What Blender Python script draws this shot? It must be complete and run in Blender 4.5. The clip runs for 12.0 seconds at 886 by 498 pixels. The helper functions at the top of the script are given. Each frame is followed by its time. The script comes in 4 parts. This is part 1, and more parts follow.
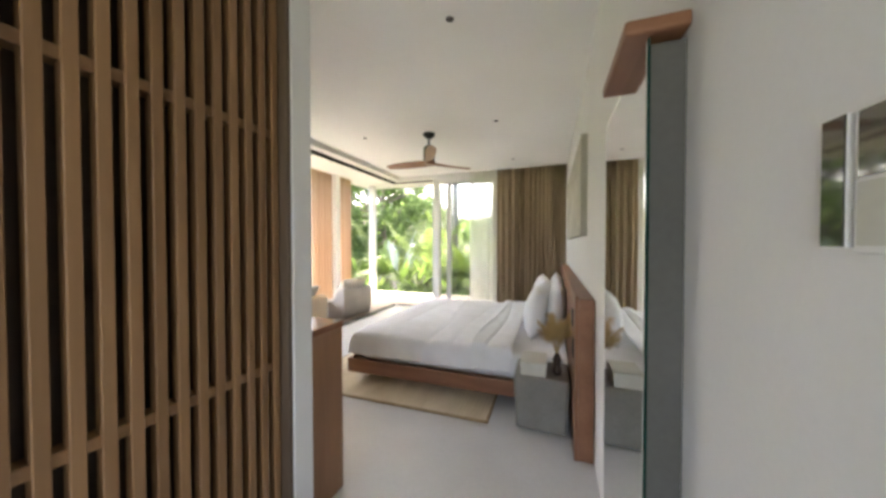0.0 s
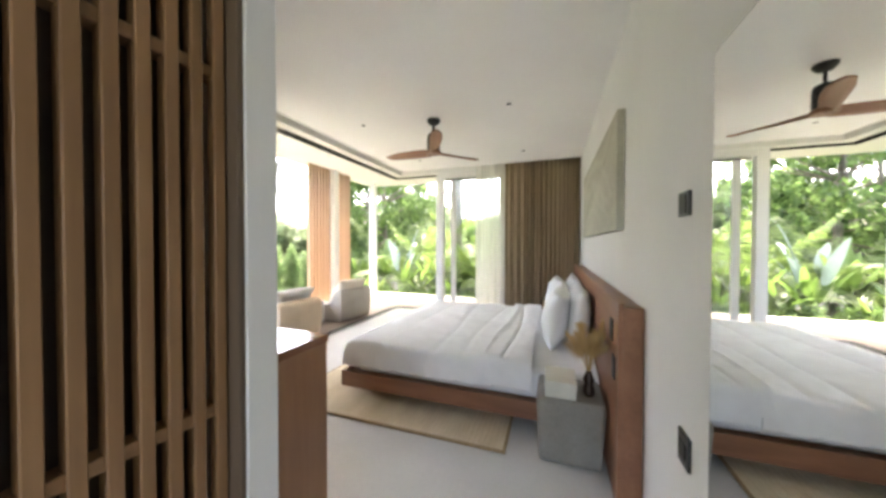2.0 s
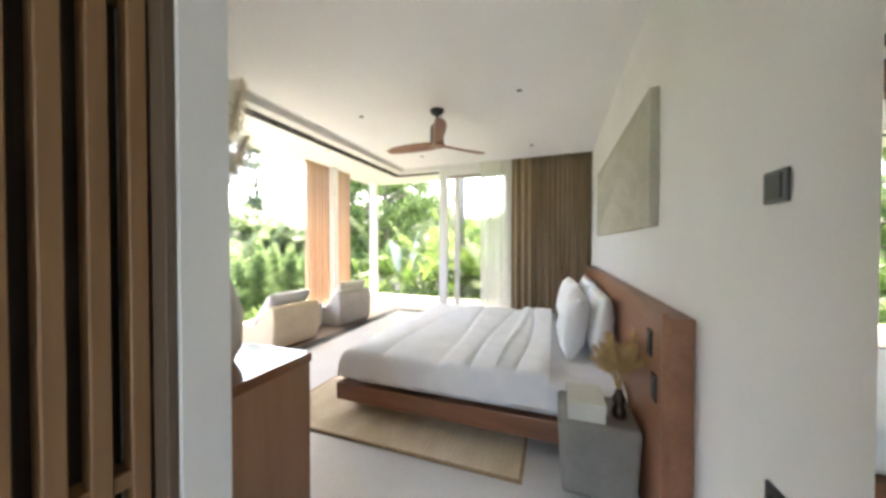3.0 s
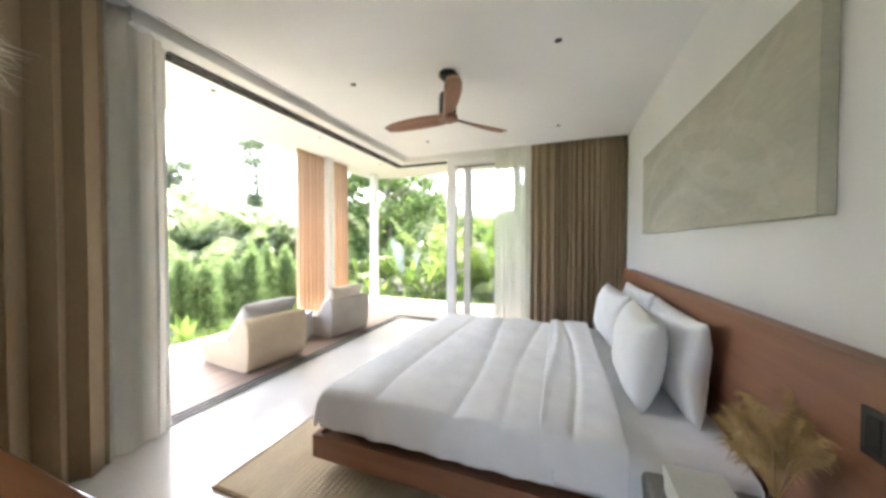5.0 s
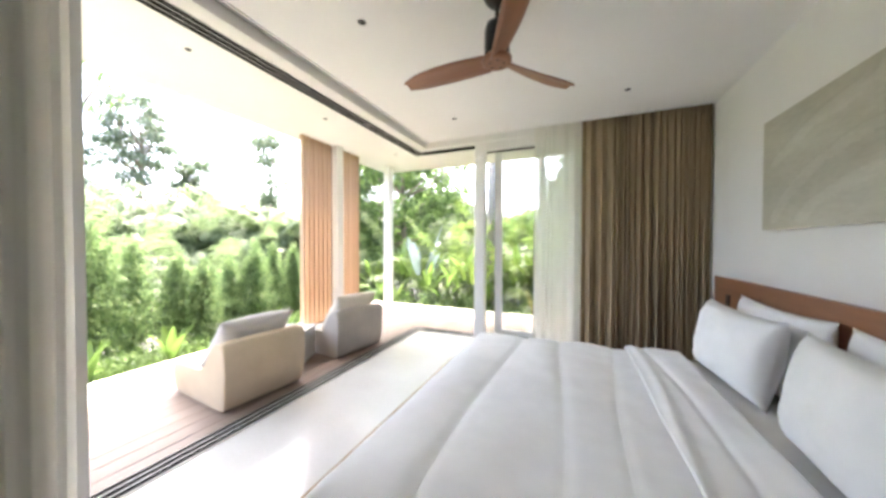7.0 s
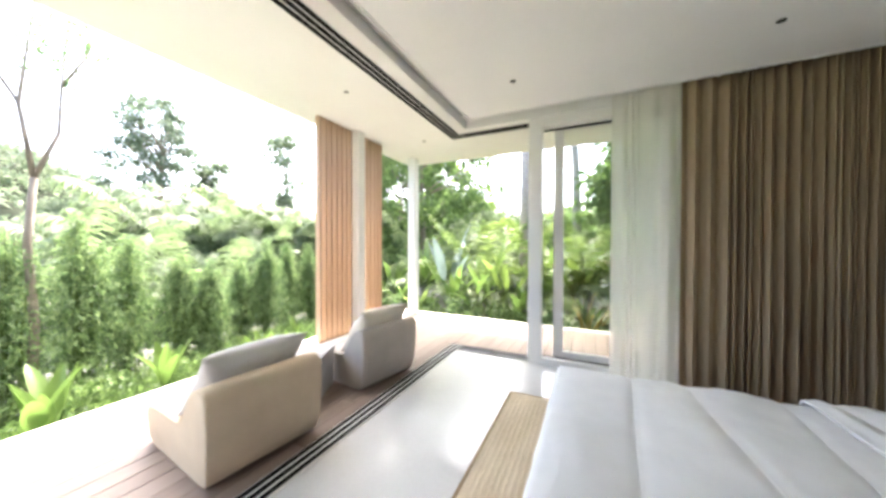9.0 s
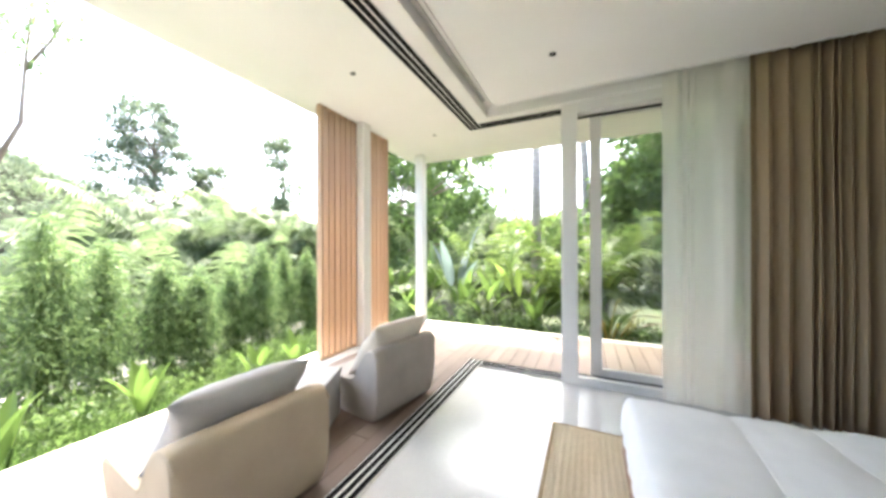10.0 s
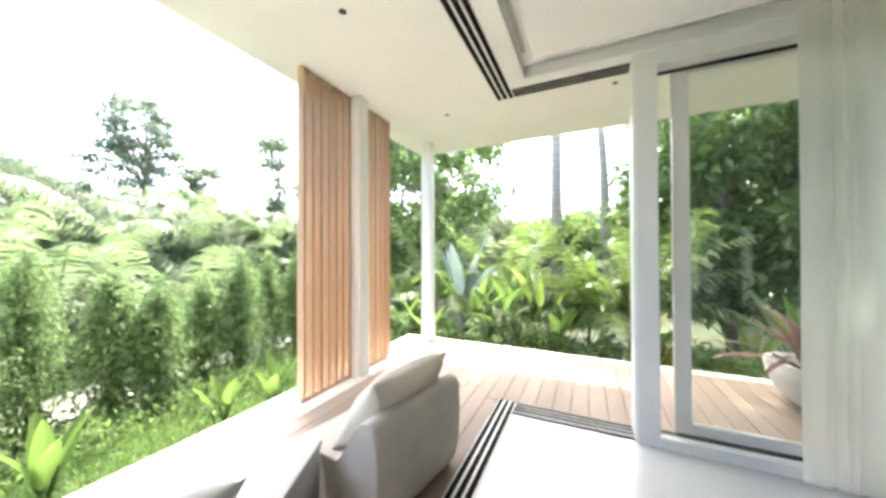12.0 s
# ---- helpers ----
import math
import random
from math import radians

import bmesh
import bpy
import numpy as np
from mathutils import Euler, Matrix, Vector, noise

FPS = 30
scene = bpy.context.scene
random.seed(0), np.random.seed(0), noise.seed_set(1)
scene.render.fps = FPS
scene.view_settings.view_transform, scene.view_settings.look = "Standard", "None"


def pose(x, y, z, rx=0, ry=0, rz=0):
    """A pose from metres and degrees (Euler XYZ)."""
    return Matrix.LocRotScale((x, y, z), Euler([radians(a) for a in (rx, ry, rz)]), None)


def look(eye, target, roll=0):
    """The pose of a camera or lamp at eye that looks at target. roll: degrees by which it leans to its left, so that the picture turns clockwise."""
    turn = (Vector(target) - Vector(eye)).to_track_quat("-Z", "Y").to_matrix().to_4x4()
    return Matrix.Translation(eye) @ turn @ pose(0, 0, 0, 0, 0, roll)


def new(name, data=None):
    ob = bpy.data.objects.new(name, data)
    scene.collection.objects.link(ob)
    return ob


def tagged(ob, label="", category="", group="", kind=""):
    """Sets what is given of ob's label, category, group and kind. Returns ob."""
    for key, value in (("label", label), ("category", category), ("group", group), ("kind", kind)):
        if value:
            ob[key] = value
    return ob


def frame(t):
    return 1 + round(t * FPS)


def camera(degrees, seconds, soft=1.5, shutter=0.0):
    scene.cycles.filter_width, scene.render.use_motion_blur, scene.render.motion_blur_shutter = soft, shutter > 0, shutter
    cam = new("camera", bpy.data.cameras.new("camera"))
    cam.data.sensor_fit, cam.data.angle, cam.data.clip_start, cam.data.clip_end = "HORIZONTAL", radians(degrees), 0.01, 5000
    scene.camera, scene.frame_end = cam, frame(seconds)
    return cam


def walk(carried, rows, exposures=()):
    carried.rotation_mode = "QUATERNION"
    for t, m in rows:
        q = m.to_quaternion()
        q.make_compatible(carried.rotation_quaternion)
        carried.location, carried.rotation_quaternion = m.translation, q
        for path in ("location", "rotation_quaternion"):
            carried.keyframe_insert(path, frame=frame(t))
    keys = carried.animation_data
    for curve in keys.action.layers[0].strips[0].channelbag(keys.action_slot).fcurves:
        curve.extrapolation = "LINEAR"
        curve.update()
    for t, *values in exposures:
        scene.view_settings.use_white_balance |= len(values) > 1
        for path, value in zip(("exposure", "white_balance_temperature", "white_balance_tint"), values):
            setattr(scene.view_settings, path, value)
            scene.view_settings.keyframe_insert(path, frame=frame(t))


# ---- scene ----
cam = camera(110.3, 12.0, soft=3.2)
# seconds, x, y, z, yaw, pitch, lean
ROWS = [
    (0.0, 0.002, 0.125, 1.364, 19.39, -1.01, -0.03),
    (0.5, -0.042, 0.186, 1.356, 19.35, -0.99, 0.05),
    (1.0, -0.083, 0.264, 1.347, 19.40, -0.97, 0.10),
    (1.5, -0.124, 0.356, 1.340, 19.51, -0.95, 0.12),
    (2.0, -0.168, 0.460, 1.333, 19.66, -0.92, 0.11),
    (2.5, -0.218, 0.572, 1.327, 19.83, -0.88, 0.07),
    (3.0, -0.279, 0.690, 1.322, 19.99, -0.84, 0.01),
    (5.0, -0.583, 1.313, 1.331, 20.66, -1.09, 0.06),
    (5.5, -0.678, 1.482, 1.317, 21.06, -1.00, 0.08),
    (6.0, -0.790, 1.656, 1.311, 21.53, -0.95, 0.11),
    (6.5, -0.916, 1.829, 1.312, 22.16, -0.94, 0.13),
    (7.0, -1.049, 1.996, 1.321, 23.06, -0.97, 0.14),
    (9.0, -1.702, 2.585, 1.313, 25.48, -0.75, 0.14),
    (9.5, -1.915, 2.726, 1.306, 25.16, -0.34, -0.04),
    (10.0, -2.102, 2.882, 1.303, 24.95, -0.01, -0.18),
    (10.5, -2.264, 3.049, 1.304, 24.84, 0.23, -0.27),
    (11.0, -2.406, 3.223, 1.310, 24.79, 0.40, -0.31),
    (11.5, -2.527, 3.402, 1.320, 24.78, 0.48, -0.31),
    (12.0, -2.632, 3.582, 1.334, 24.79, 0.48, -0.26),
]
walk(cam, [(t, pose(x, y, z, 90 + pitch, -lean, yaw)) for t, x, y, z, yaw, pitch, lean in ROWS],
     exposures=[(0.0, 3.98, 6800, 11), (3.0, 4.16, 6500, 9), (5.0, 4.03, 6400, 9), (7.0, 3.88, 6350, 10), (9.0, 3.61, 6280, 8), (12.0, 3.48, 6220, 5)])

# ---- light ----
SUN_EL, SUN_AZ = radians(64), radians(-28)
world = bpy.data.worlds.new("daylight")
scene.world = world
world.use_nodes = True
wn = world.node_tree.nodes
sky = wn.new("ShaderNodeTexSky")
sky.sky_type, sky.sun_disc = "NISHITA", False
sky.sun_elevation, sky.sun_rotation = SUN_EL, SUN_AZ % (2 * math.pi)
sky.dust_density, sky.air_density, sky.ozone_density = 7.0, 0.7, 0.4
wn["Background"].inputs["Strength"].default_value = 0.15
world.node_tree.links.new(sky.outputs["Color"], wn["Background"].inputs["Color"])
sun_data = bpy.data.lights.new("sun", "SUN")
sun_data.energy, sun_data.angle, sun_data.color = 1.5, radians(1.0), (1.0, 0.95, 0.87)
sun = new("sun", sun_data)
sun_way = Vector((math.sin(SUN_AZ) * math.cos(SUN_EL), math.cos(SUN_AZ) * math.cos(SUN_EL), math.sin(SUN_EL)))
sun.matrix_world = look(sun_way * 40, (0, 0, 0))


entry_data = bpy.data.lights.new("entry_daylight", "AREA")
entry_data.shape, entry_data.size, entry_data.size_y, entry_data.energy = "RECTANGLE", 1.05, 2.25, 0.6
entry_data.color = (1.0, 0.96, 0.9)
entry = new("entry_daylight", entry_data)
entry.matrix_world = look((-0.4, -1.68, 1.16), (-0.4, 3.0, 1.16))


# ---- materials ----
def material(name, dark, light, scale=6.0, rough=0.6, bump=0.0, fine=120.0, stretch=(1, 1, 1), metal=0.0,
             rough_var=0.08, coat=0.0, random_amount=0.0, translucent=0.0, spec=0.5):
    m = bpy.data.materials.new(name)
    m.use_nodes = True
    nt = m.node_tree
    n, l = nt.nodes, nt.links
    b = n["Principled BSDF"]
    tc = n.new("ShaderNodeTexCoord")
    mp = n.new("ShaderNodeMapping")
    mp.inputs["Scale"].default_value = stretch
    l.new(tc.outputs["Object"], mp.inputs["Vector"])
    n1 = n.new("ShaderNodeTexNoise")
    n1.inputs["Scale"].default_value, n1.inputs["Detail"].default_value = scale, 6
    n2 = n.new("ShaderNodeTexNoise")
    n2.inputs["Scale"].default_value, n2.inputs["Detail"].default_value = fine, 4
    for k in (n1, n2):
        l.new(mp.outputs["Vector"], k.inputs["Vector"])
    mix = n.new("ShaderNodeMath")
    mix.operation = "MULTIPLY_ADD"
    l.new(n2.outputs["Fac"], mix.inputs[0])
    mix.inputs[1].default_value = 0.35
    l.new(n1.outputs["Fac"], mix.inputs[2])
    fac = mix.outputs[0]
    if random_amount:
        oi = n.new("ShaderNodeObjectInfo")
        ad = n.new("ShaderNodeMath")
        ad.operation = "MULTIPLY_ADD"
        l.new(oi.outputs["Random"], ad.inputs[0])
        ad.inputs[1].default_value = random_amount
        l.new(fac, ad.inputs[2])
        sub = n.new("ShaderNodeMath")
        sub.operation = "SUBTRACT"
        l.new(ad.outputs[0], sub.inputs[0])
        sub.inputs[1].default_value = random_amount * 0.5
        fac = sub.outputs[0]
    ramp = n.new("ShaderNodeValToRGB")
    ramp.color_ramp.elements[0].position, ramp.color_ramp.elements[1].position = 0.42, 0.92
    ramp.color_ramp.elements[0].color, ramp.color_ramp.elements[1].color = (*dark, 1), (*light, 1)
    l.new(fac, ramp.inputs["Fac"])
    l.new(ramp.outputs["Color"], b.inputs["Base Color"])
    rr = n.new("ShaderNodeMapRange")
    rr.inputs["To Min"].default_value, rr.inputs["To Max"].default_value = max(0.02, rough - rough_var), min(1, rough + rough_var)
    l.new(n1.outputs["Fac"], rr.inputs["Value"])
    l.new(rr.outputs["Result"], b.inputs["Roughness"])
    b.inputs["Metallic"].default_value = metal
    b.inputs["Coat Weight"].default_value = coat
    b.inputs["Specular IOR Level"].default_value = spec
    if bump:
        bp = n.new("ShaderNodeBump")
        bp.inputs["Strength"].default_value, bp.inputs["Distance"].default_value = bump, 0.004
        l.new(mix.outputs[0], bp.inputs["Height"])
        l.new(bp.outputs["Normal"], b.inputs["Normal"])
    if translucent:
        tr = n.new("ShaderNodeBsdfTranslucent")
        l.new(ramp.outputs["Color"], tr.inputs["Color"])
        ms = n.new("ShaderNodeMixShader")
        ms.inputs["Fac"].default_value = translucent
        l.new(b.outputs["BSDF"], ms.inputs[1])
        l.new(tr.outputs["BSDF"], ms.inputs[2])
        l.new(ms.outputs["Shader"], n["Material Output"].inputs["Surface"])
    return m


def leaf_material(name, dark, light, translucent=0.35, rough=0.45):
    m = material(name, dark, light, scale=1.2, rough=rough, translucent=translucent, fine=9.0)
    n, l = m.node_tree.nodes, m.node_tree.links
    geo = n.new("ShaderNodeNewGeometry")
    ramp = next(k for k in n if k.type == "VALTORGB")
    ad = n.new("ShaderNodeMath")
    ad.operation = "MULTIPLY_ADD"
    l.new(geo.outputs["Random Per Island"], ad.inputs[0])
    ad.inputs[1].default_value = 0.7
    old = ramp.inputs["Fac"].links[0].from_socket
    l.new(old, ad.inputs[2])
    sub = n.new("ShaderNodeMath")
    sub.operation = "SUBTRACT"
    l.new(ad.outputs[0], sub.inputs[0])
    sub.inputs[1].default_value = 0.35
    l.new(sub.outputs[0], ramp.inputs["Fac"])
    return m


WALL = material("painted_plaster", (0.79, 0.78, 0.755), (0.85, 0.84, 0.82), 1.5, 0.85, 0.12, 90)
CEIL = material("ceiling_paint", (0.82, 0.81, 0.79), (0.87, 0.86, 0.845), 1.2, 0.9, 0.05, 80)
FLOOR = material("polished_white_concrete", (0.58, 0.575, 0.555), (0.68, 0.675, 0.655), 1.7, 0.16, 0.02, 40, rough_var=0.06)
FRAME = material("white_powder_coat", (0.76, 0.75, 0.72), (0.82, 0.81, 0.78), 3, 0.4, 0.02, 60)
TEAK = material("oiled_teak", (0.175, 0.076, 0.037), (0.335, 0.155, 0.08), 5, 0.42, 0.10, 45, (1, 0.09, 1))
TEAK_X = material("oiled_teak_along_x", (0.175, 0.076, 0.037), (0.335, 0.155, 0.08), 5, 0.42, 0.10, 45, (0.09, 1, 1))
TEAK_Z = material("oiled_teak_upright", (0.23, 0.11, 0.052), (0.40, 0.21, 0.108), 5, 0.42, 0.10, 45, (1, 1, 0.09))
TEAK_TOP = material("polished_teak_top", (0.175, 0.076, 0.037), (0.335, 0.155, 0.08), 5, 0.14, 0.04, 45, (0.09, 1, 1), coat=0.6)
SLAT = material("oak_slat", (0.165, 0.083, 0.032), (0.30, 0.164, 0.072), 6, 0.5, 0.10, 60, (1, 1, 0.06), random_amount=0.3)
# oak slat colour darkened to hold the shade of the screen's recess
SLAT_SHADED = material("recess_shade_slat", (0.034, 0.017, 0.009), (0.075, 0.040, 0.021), 6, 0.6, 0.1, 60, (1, 1, 0.06), random_amount=0.3)
# brown for the wall reveal's shade, painted instead of lit
REVEAL_SHADE = material("reveal_shade_brown", (0.092, 0.060, 0.036), (0.150, 0.102, 0.066), 6, 0.6, 0.08, 60, (1, 1, 0.06))
LOUVRE = material("cedar_louvre", (0.40, 0.255, 0.150), (0.58, 0.41, 0.270), 5, 0.55, 0.08, 50, (1, 1, 0.06), random_amount=0.25)
DECK = material("weathered_deck", (0.190, 0.137, 0.107), (0.290, 0.220, 0.177), 4, 0.55, 0.15, 60, (1, 0.06, 1), random_amount=0.34)
STONE = material("pale_stone", (0.55, 0.52, 0.47), (0.70, 0.67, 0.62), 4, 0.75, 0.15, 50)
CONCRETE = material("grey_cast_concrete", (0.20, 0.19, 0.165), (0.32, 0.305, 0.27), 4, 0.8, 0.2, 70)
LINEN = material("white_cotton", (0.80, 0.80, 0.80), (0.87, 0.87, 0.87), 7, 0.9, 0.15, 260, spec=0.2)
CURTAIN = material("taupe_linen", (0.265, 0.196, 0.120), (0.425, 0.328, 0.212), 3, 0.9, 0.2, 220, (1, 1, 0.12), spec=0.15)
RUG = material("jute_weave", (0.58, 0.47, 0.31), (0.78, 0.67, 0.49), 5, 0.95, 0.0, 70, (1.0, 0.35, 1), spec=0.1)
rn, rl = RUG.node_tree.nodes, RUG.node_tree.links
r_tc, r_w1, r_w2, r_mx, r_bp = (rn.new(k) for k in ("ShaderNodeTexCoord", "ShaderNodeTexWave", "ShaderNodeTexWave", "ShaderNodeMath", "ShaderNodeBump"))
for w, axis, sc, dist in ((r_w1, "X", 9.0, 1.2), (r_w2, "Y", 19.0, 1.2)):
    w.bands_direction = axis
    w.inputs["Scale"].default_value, w.inputs["Distortion"].default_value, w.inputs["Detail Scale"].default_value = sc, dist, 6.0
    rl.new(r_tc.outputs["Object"], w.inputs["Vector"])
r_mx.operation = "MULTIPLY"
rl.new(r_w1.outputs["Fac"], r_mx.inputs[0])
rl.new(r_w2.outputs["Fac"], r_mx.inputs[1])
r_bp.inputs["Strength"].default_value, r_bp.inputs["Distance"].default_value = 0.85, 0.006
rl.new(r_mx.outputs[0], r_bp.inputs["Height"])
rl.new(r_bp.outputs["Normal"], rn["Principled BSDF"].inputs["Normal"])
r_col, r_old = rn.new("ShaderNodeMixRGB"), rn["Principled BSDF"].inputs["Base Color"].links[0].from_socket
r_col.blend_type = "MULTIPLY"
r_col.inputs["Fac"].default_value = 0.12
r_rmp = rn.new("ShaderNodeMapRange")
r_rmp.inputs["To Min"].default_value, r_rmp.inputs["To Max"].default_value = 0.35, 1.1
rl.new(r_mx.outputs[0], r_rmp.inputs["Value"])
rl.new(r_old, r_col.inputs["Color1"])
rl.new(r_rmp.outputs["Result"], r_col.inputs["Color2"])
rl.new(r_col.outputs["Color"], rn["Principled BSDF"].inputs["Base Color"])
RUG_BIND = material("jute_binding", (0.25, 0.17, 0.09), (0.38, 0.28, 0.16), 20, 0.95, 0.4, 150)
BEIGE = material("beige_outdoor_fabric", (0.56, 0.45, 0.32), (0.67, 0.56, 0.41), 4, 0.9, 0.2, 240, spec=0.2)
GREY = material("grey_outdoor_fabric", (0.40, 0.365, 0.325), (0.52, 0.478, 0.425), 4, 0.9, 0.2, 240, spec=0.2)
PALE_GREY = material("pale_grey_fabric", (0.48, 0.465, 0.45), (0.59, 0.575, 0.555), 4, 0.9, 0.2, 240, spec=0.2)
CREAM = material("cream_fabric", (0.60, 0.54, 0.45), (0.72, 0.66, 0.56), 4, 0.9, 0.2, 240, spec=0.2)
BLACK = material("matt_black", (0.012, 0.012, 0.012), (0.03, 0.028, 0.026), 8, 0.45, 0.02, 60)
BLACK_METAL = material("black_metal", (0.012, 0.012, 0.013), (0.035, 0.034, 0.033), 8, 0.35, 0.02, 60, metal=0.4)
GREY_PLATE = material("dark_grey_plate", (0.032, 0.034, 0.033), (0.058, 0.058, 0.055), 8, 0.35, 0.02, 60)
TRACK_BLACK = material("matt_track_black", (0.010, 0.010, 0.010), (0.022, 0.021, 0.020), 8, 0.95, 0.02, 60, spec=0.05)
BRONZE = material("dark_bronze", (0.03, 0.02, 0.014), (0.06, 0.04, 0.03), 8, 0.3, 0.02, 60, metal=0.6)
ALU = material("satin_aluminium", (0.45, 0.45, 0.44), (0.6, 0.6, 0.59), 8, 0.35, 0.02, 80, metal=1.0)
PLASTER_ART = material("sage_plaster_panel", (0.40, 0.385, 0.305), (0.56, 0.54, 0.445), 2.2, 0.85, 0.5, 30, (1, 0.5, 1.6))
PLASTER_LIGHT = material("pale_sage_stroke", (0.44, 0.425, 0.345), (0.59, 0.57, 0.48), 2.2, 0.85, 0.5, 30, (1, 0.5, 1.6))
PAMPAS = material("pampas_plume", (0.78, 0.71, 0.58), (0.92, 0.87, 0.77), 8, 0.9, 0.1, 60, translucent=0.7)
GREY_TABLE = material("warm_grey_concrete", (0.40, 0.385, 0.365), (0.50, 0.485, 0.46), 5, 0.8, 0.15, 60)
# dark grey standing in for the mirror's shadow on the white wall
SHADOW_GREY = material("mirror_shadow_grey", (0.095, 0.092, 0.084), (0.135, 0.13, 0.12), 3, 0.9, 0.05, 60)
PAPER = material("pale_paper", (0.56, 0.55, 0.47), (0.66, 0.65, 0.57), 6, 0.7, 0.05, 80)
DRIED = material("dried_grass", (0.46, 0.31, 0.13), (0.68, 0.50, 0.24), 8, 0.9, 0.1, 60, translucent=0.2)
BARK = material("tree_bark", (0.10, 0.08, 0.06), (0.27, 0.23, 0.185), 9, 0.9, 0.6, 40, (1, 1, 0.3))
PALM_BARK = material("palm_bark", (0.22, 0.20, 0.18), (0.40, 0.37, 0.34), 7, 0.9, 0.5, 30, (0.4, 0.4, 3))
SOIL = material("garden_ground", (0.025, 0.035, 0.014), (0.06, 0.075, 0.03), 1.5, 0.95, 0.5, 20)
HILL = material("hazy_hill_forest", (0.019, 0.023, 0.016), (0.05, 0.055, 0.039), 0.16, 0.95, 0.5, 1.3, spec=0.0)
LEAF_HEDGE = leaf_material("bamboo_hedge_leaf", (0.105, 0.170, 0.062), (0.240, 0.330, 0.130), 0.6, 0.5)
LEAF_TREE = leaf_material("tree_leaf", (0.072, 0.122, 0.036), (0.180, 0.265, 0.080), 0.6, 0.5)
# far leaves greyed and paled: air haze mixed into the base colour
LEAF_HAZE = leaf_material("hazed_far_leaf", (0.10, 0.135, 0.075), (0.18, 0.22, 0.13), 0.5, 0.6)
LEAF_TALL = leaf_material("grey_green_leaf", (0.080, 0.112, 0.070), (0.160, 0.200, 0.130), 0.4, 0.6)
LEAF_PALM = leaf_material("palm_leaf", (0.062, 0.1, 0.024), (0.165, 0.225, 0.06), 0.5, 0.5)
# palm green paled the same way for haze over distance
LEAF_FAR_HAZE = leaf_material("hazed_palm_leaf", (0.085, 0.122, 0.052), (0.155, 0.205, 0.095), 0.52, 0.5)
LEAF_BROAD = leaf_material("banana_leaf", (0.05, 0.095, 0.02), (0.135, 0.21, 0.05), 0.5, 0.35)
LEAF_BLUE = leaf_material("silvery_banana_leaf", (0.08, 0.12, 0.11), (0.16, 0.21, 0.195), 0.3, 0.5)
LEAF_LIME = leaf_material("lime_leaf", (0.075, 0.12, 0.024), (0.175, 0.245, 0.055), 0.5, 0.4)
LEAF_RED = leaf_material("red_leaf", (0.050, 0.015, 0.015), (0.160, 0.065, 0.050), 0.3, 0.4)
LEAF_YELLOW = leaf_material("yellow_leaf", (0.275, 0.200, 0.025), (0.375, 0.310, 0.075), 0.4, 0.5)
GRASS = leaf_material("lawn_blade", (0.08, 0.15, 0.035), (0.22, 0.33, 0.09), 0.4, 0.5)


def plain_glass(name, tint, rough=0.0):
    m = bpy.data.materials.new(name)
    m.use_nodes = True
    n, l = m.node_tree.nodes, m.node_tree.links
    n.remove(n["Principled BSDF"])
    gl = n.new("ShaderNodeBsdfGlossy")
    gl.inputs["Roughness"].default_value = rough + 0.01
    tr = n.new("ShaderNodeBsdfTransparent")
    tr.inputs["Color"].default_value = (*tint, 1)
    fr = n.new("ShaderNodeFresnel")
    fr.inputs["IOR"].default_value = 1.5
    mx = n.new("ShaderNodeMixShader")
    l.new(fr.outputs["Fac"], mx.inputs["Fac"])
    l.new(tr.outputs["BSDF"], mx.inputs[1])
    l.new(gl.outputs["BSDF"], mx.inputs[2])
    l.new(mx.outputs["Shader"], n["Material Output"].inputs["Surface"])
    return m


GLASS = plain_glass("clear_glass", (0.93, 0.95, 0.93))
MIRROR = bpy.data.materials.new("mirror_silver")
MIRROR.use_nodes = True
mb = MIRROR.node_tree.nodes["Principled BSDF"]
mb.inputs["Metallic"].default_value, mb.inputs["Roughness"].default_value = 1.0, 0.015
mb.inputs["Base Color"].default_value = (0.86, 0.88, 0.86, 1)
DARK_GLASS = material("dark_glossy_glass", (0.10, 0.10, 0.09), (0.14, 0.14, 0.13), 4, 0.06, 0.0, 30, metal=0.85, rough_var=0.01)
GREEN_EDGE = material("green_glass_edge", (0.0, 0.025, 0.018), (0.003, 0.05, 0.036), 4, 0.15, 0.0, 30)
SHEER = bpy.data.materials.new("sheer_voile")
SHEER.use_nodes = True
sn, sl = SHEER.node_tree.nodes, SHEER.node_tree.links
sn["Principled BSDF"].inputs["Base Color"].default_value = (0.97, 0.945, 0.88, 1)
sn["Principled BSDF"].inputs["Roughness"].default_value = 0.9
s_tl, s_tr = sn.new("ShaderNodeBsdfTranslucent"), sn.new("ShaderNodeBsdfTransparent")
s_tl.inputs["Color"].default_value = (0.98, 0.955, 0.885, 1)
s_m1, s_m2 = sn.new("ShaderNodeMixShader"), sn.new("ShaderNodeMixShader")
s_m1.inputs["Fac"].default_value = 0.70
s_tc, s_ns, s_mr = sn.new("ShaderNodeTexCoord"), sn.new("ShaderNodeTexNoise"), sn.new("ShaderNodeMapRange")
s_ns.inputs["Scale"].default_value = 380
s_mr.inputs["To Min"].default_value, s_mr.inputs["To Max"].default_value = 0.14, 0.34
sl.new(s_tc.outputs["Object"], s_ns.inputs["Vector"])
sl.new(s_ns.outputs["Fac"], s_mr.inputs["Value"])
sl.new(sn["Principled BSDF"].outputs["BSDF"], s_m1.inputs[1])
sl.new(s_tl.outputs["BSDF"], s_m1.inputs[2])
sl.new(s_mr.outputs["Result"], s_m2.inputs["Fac"])
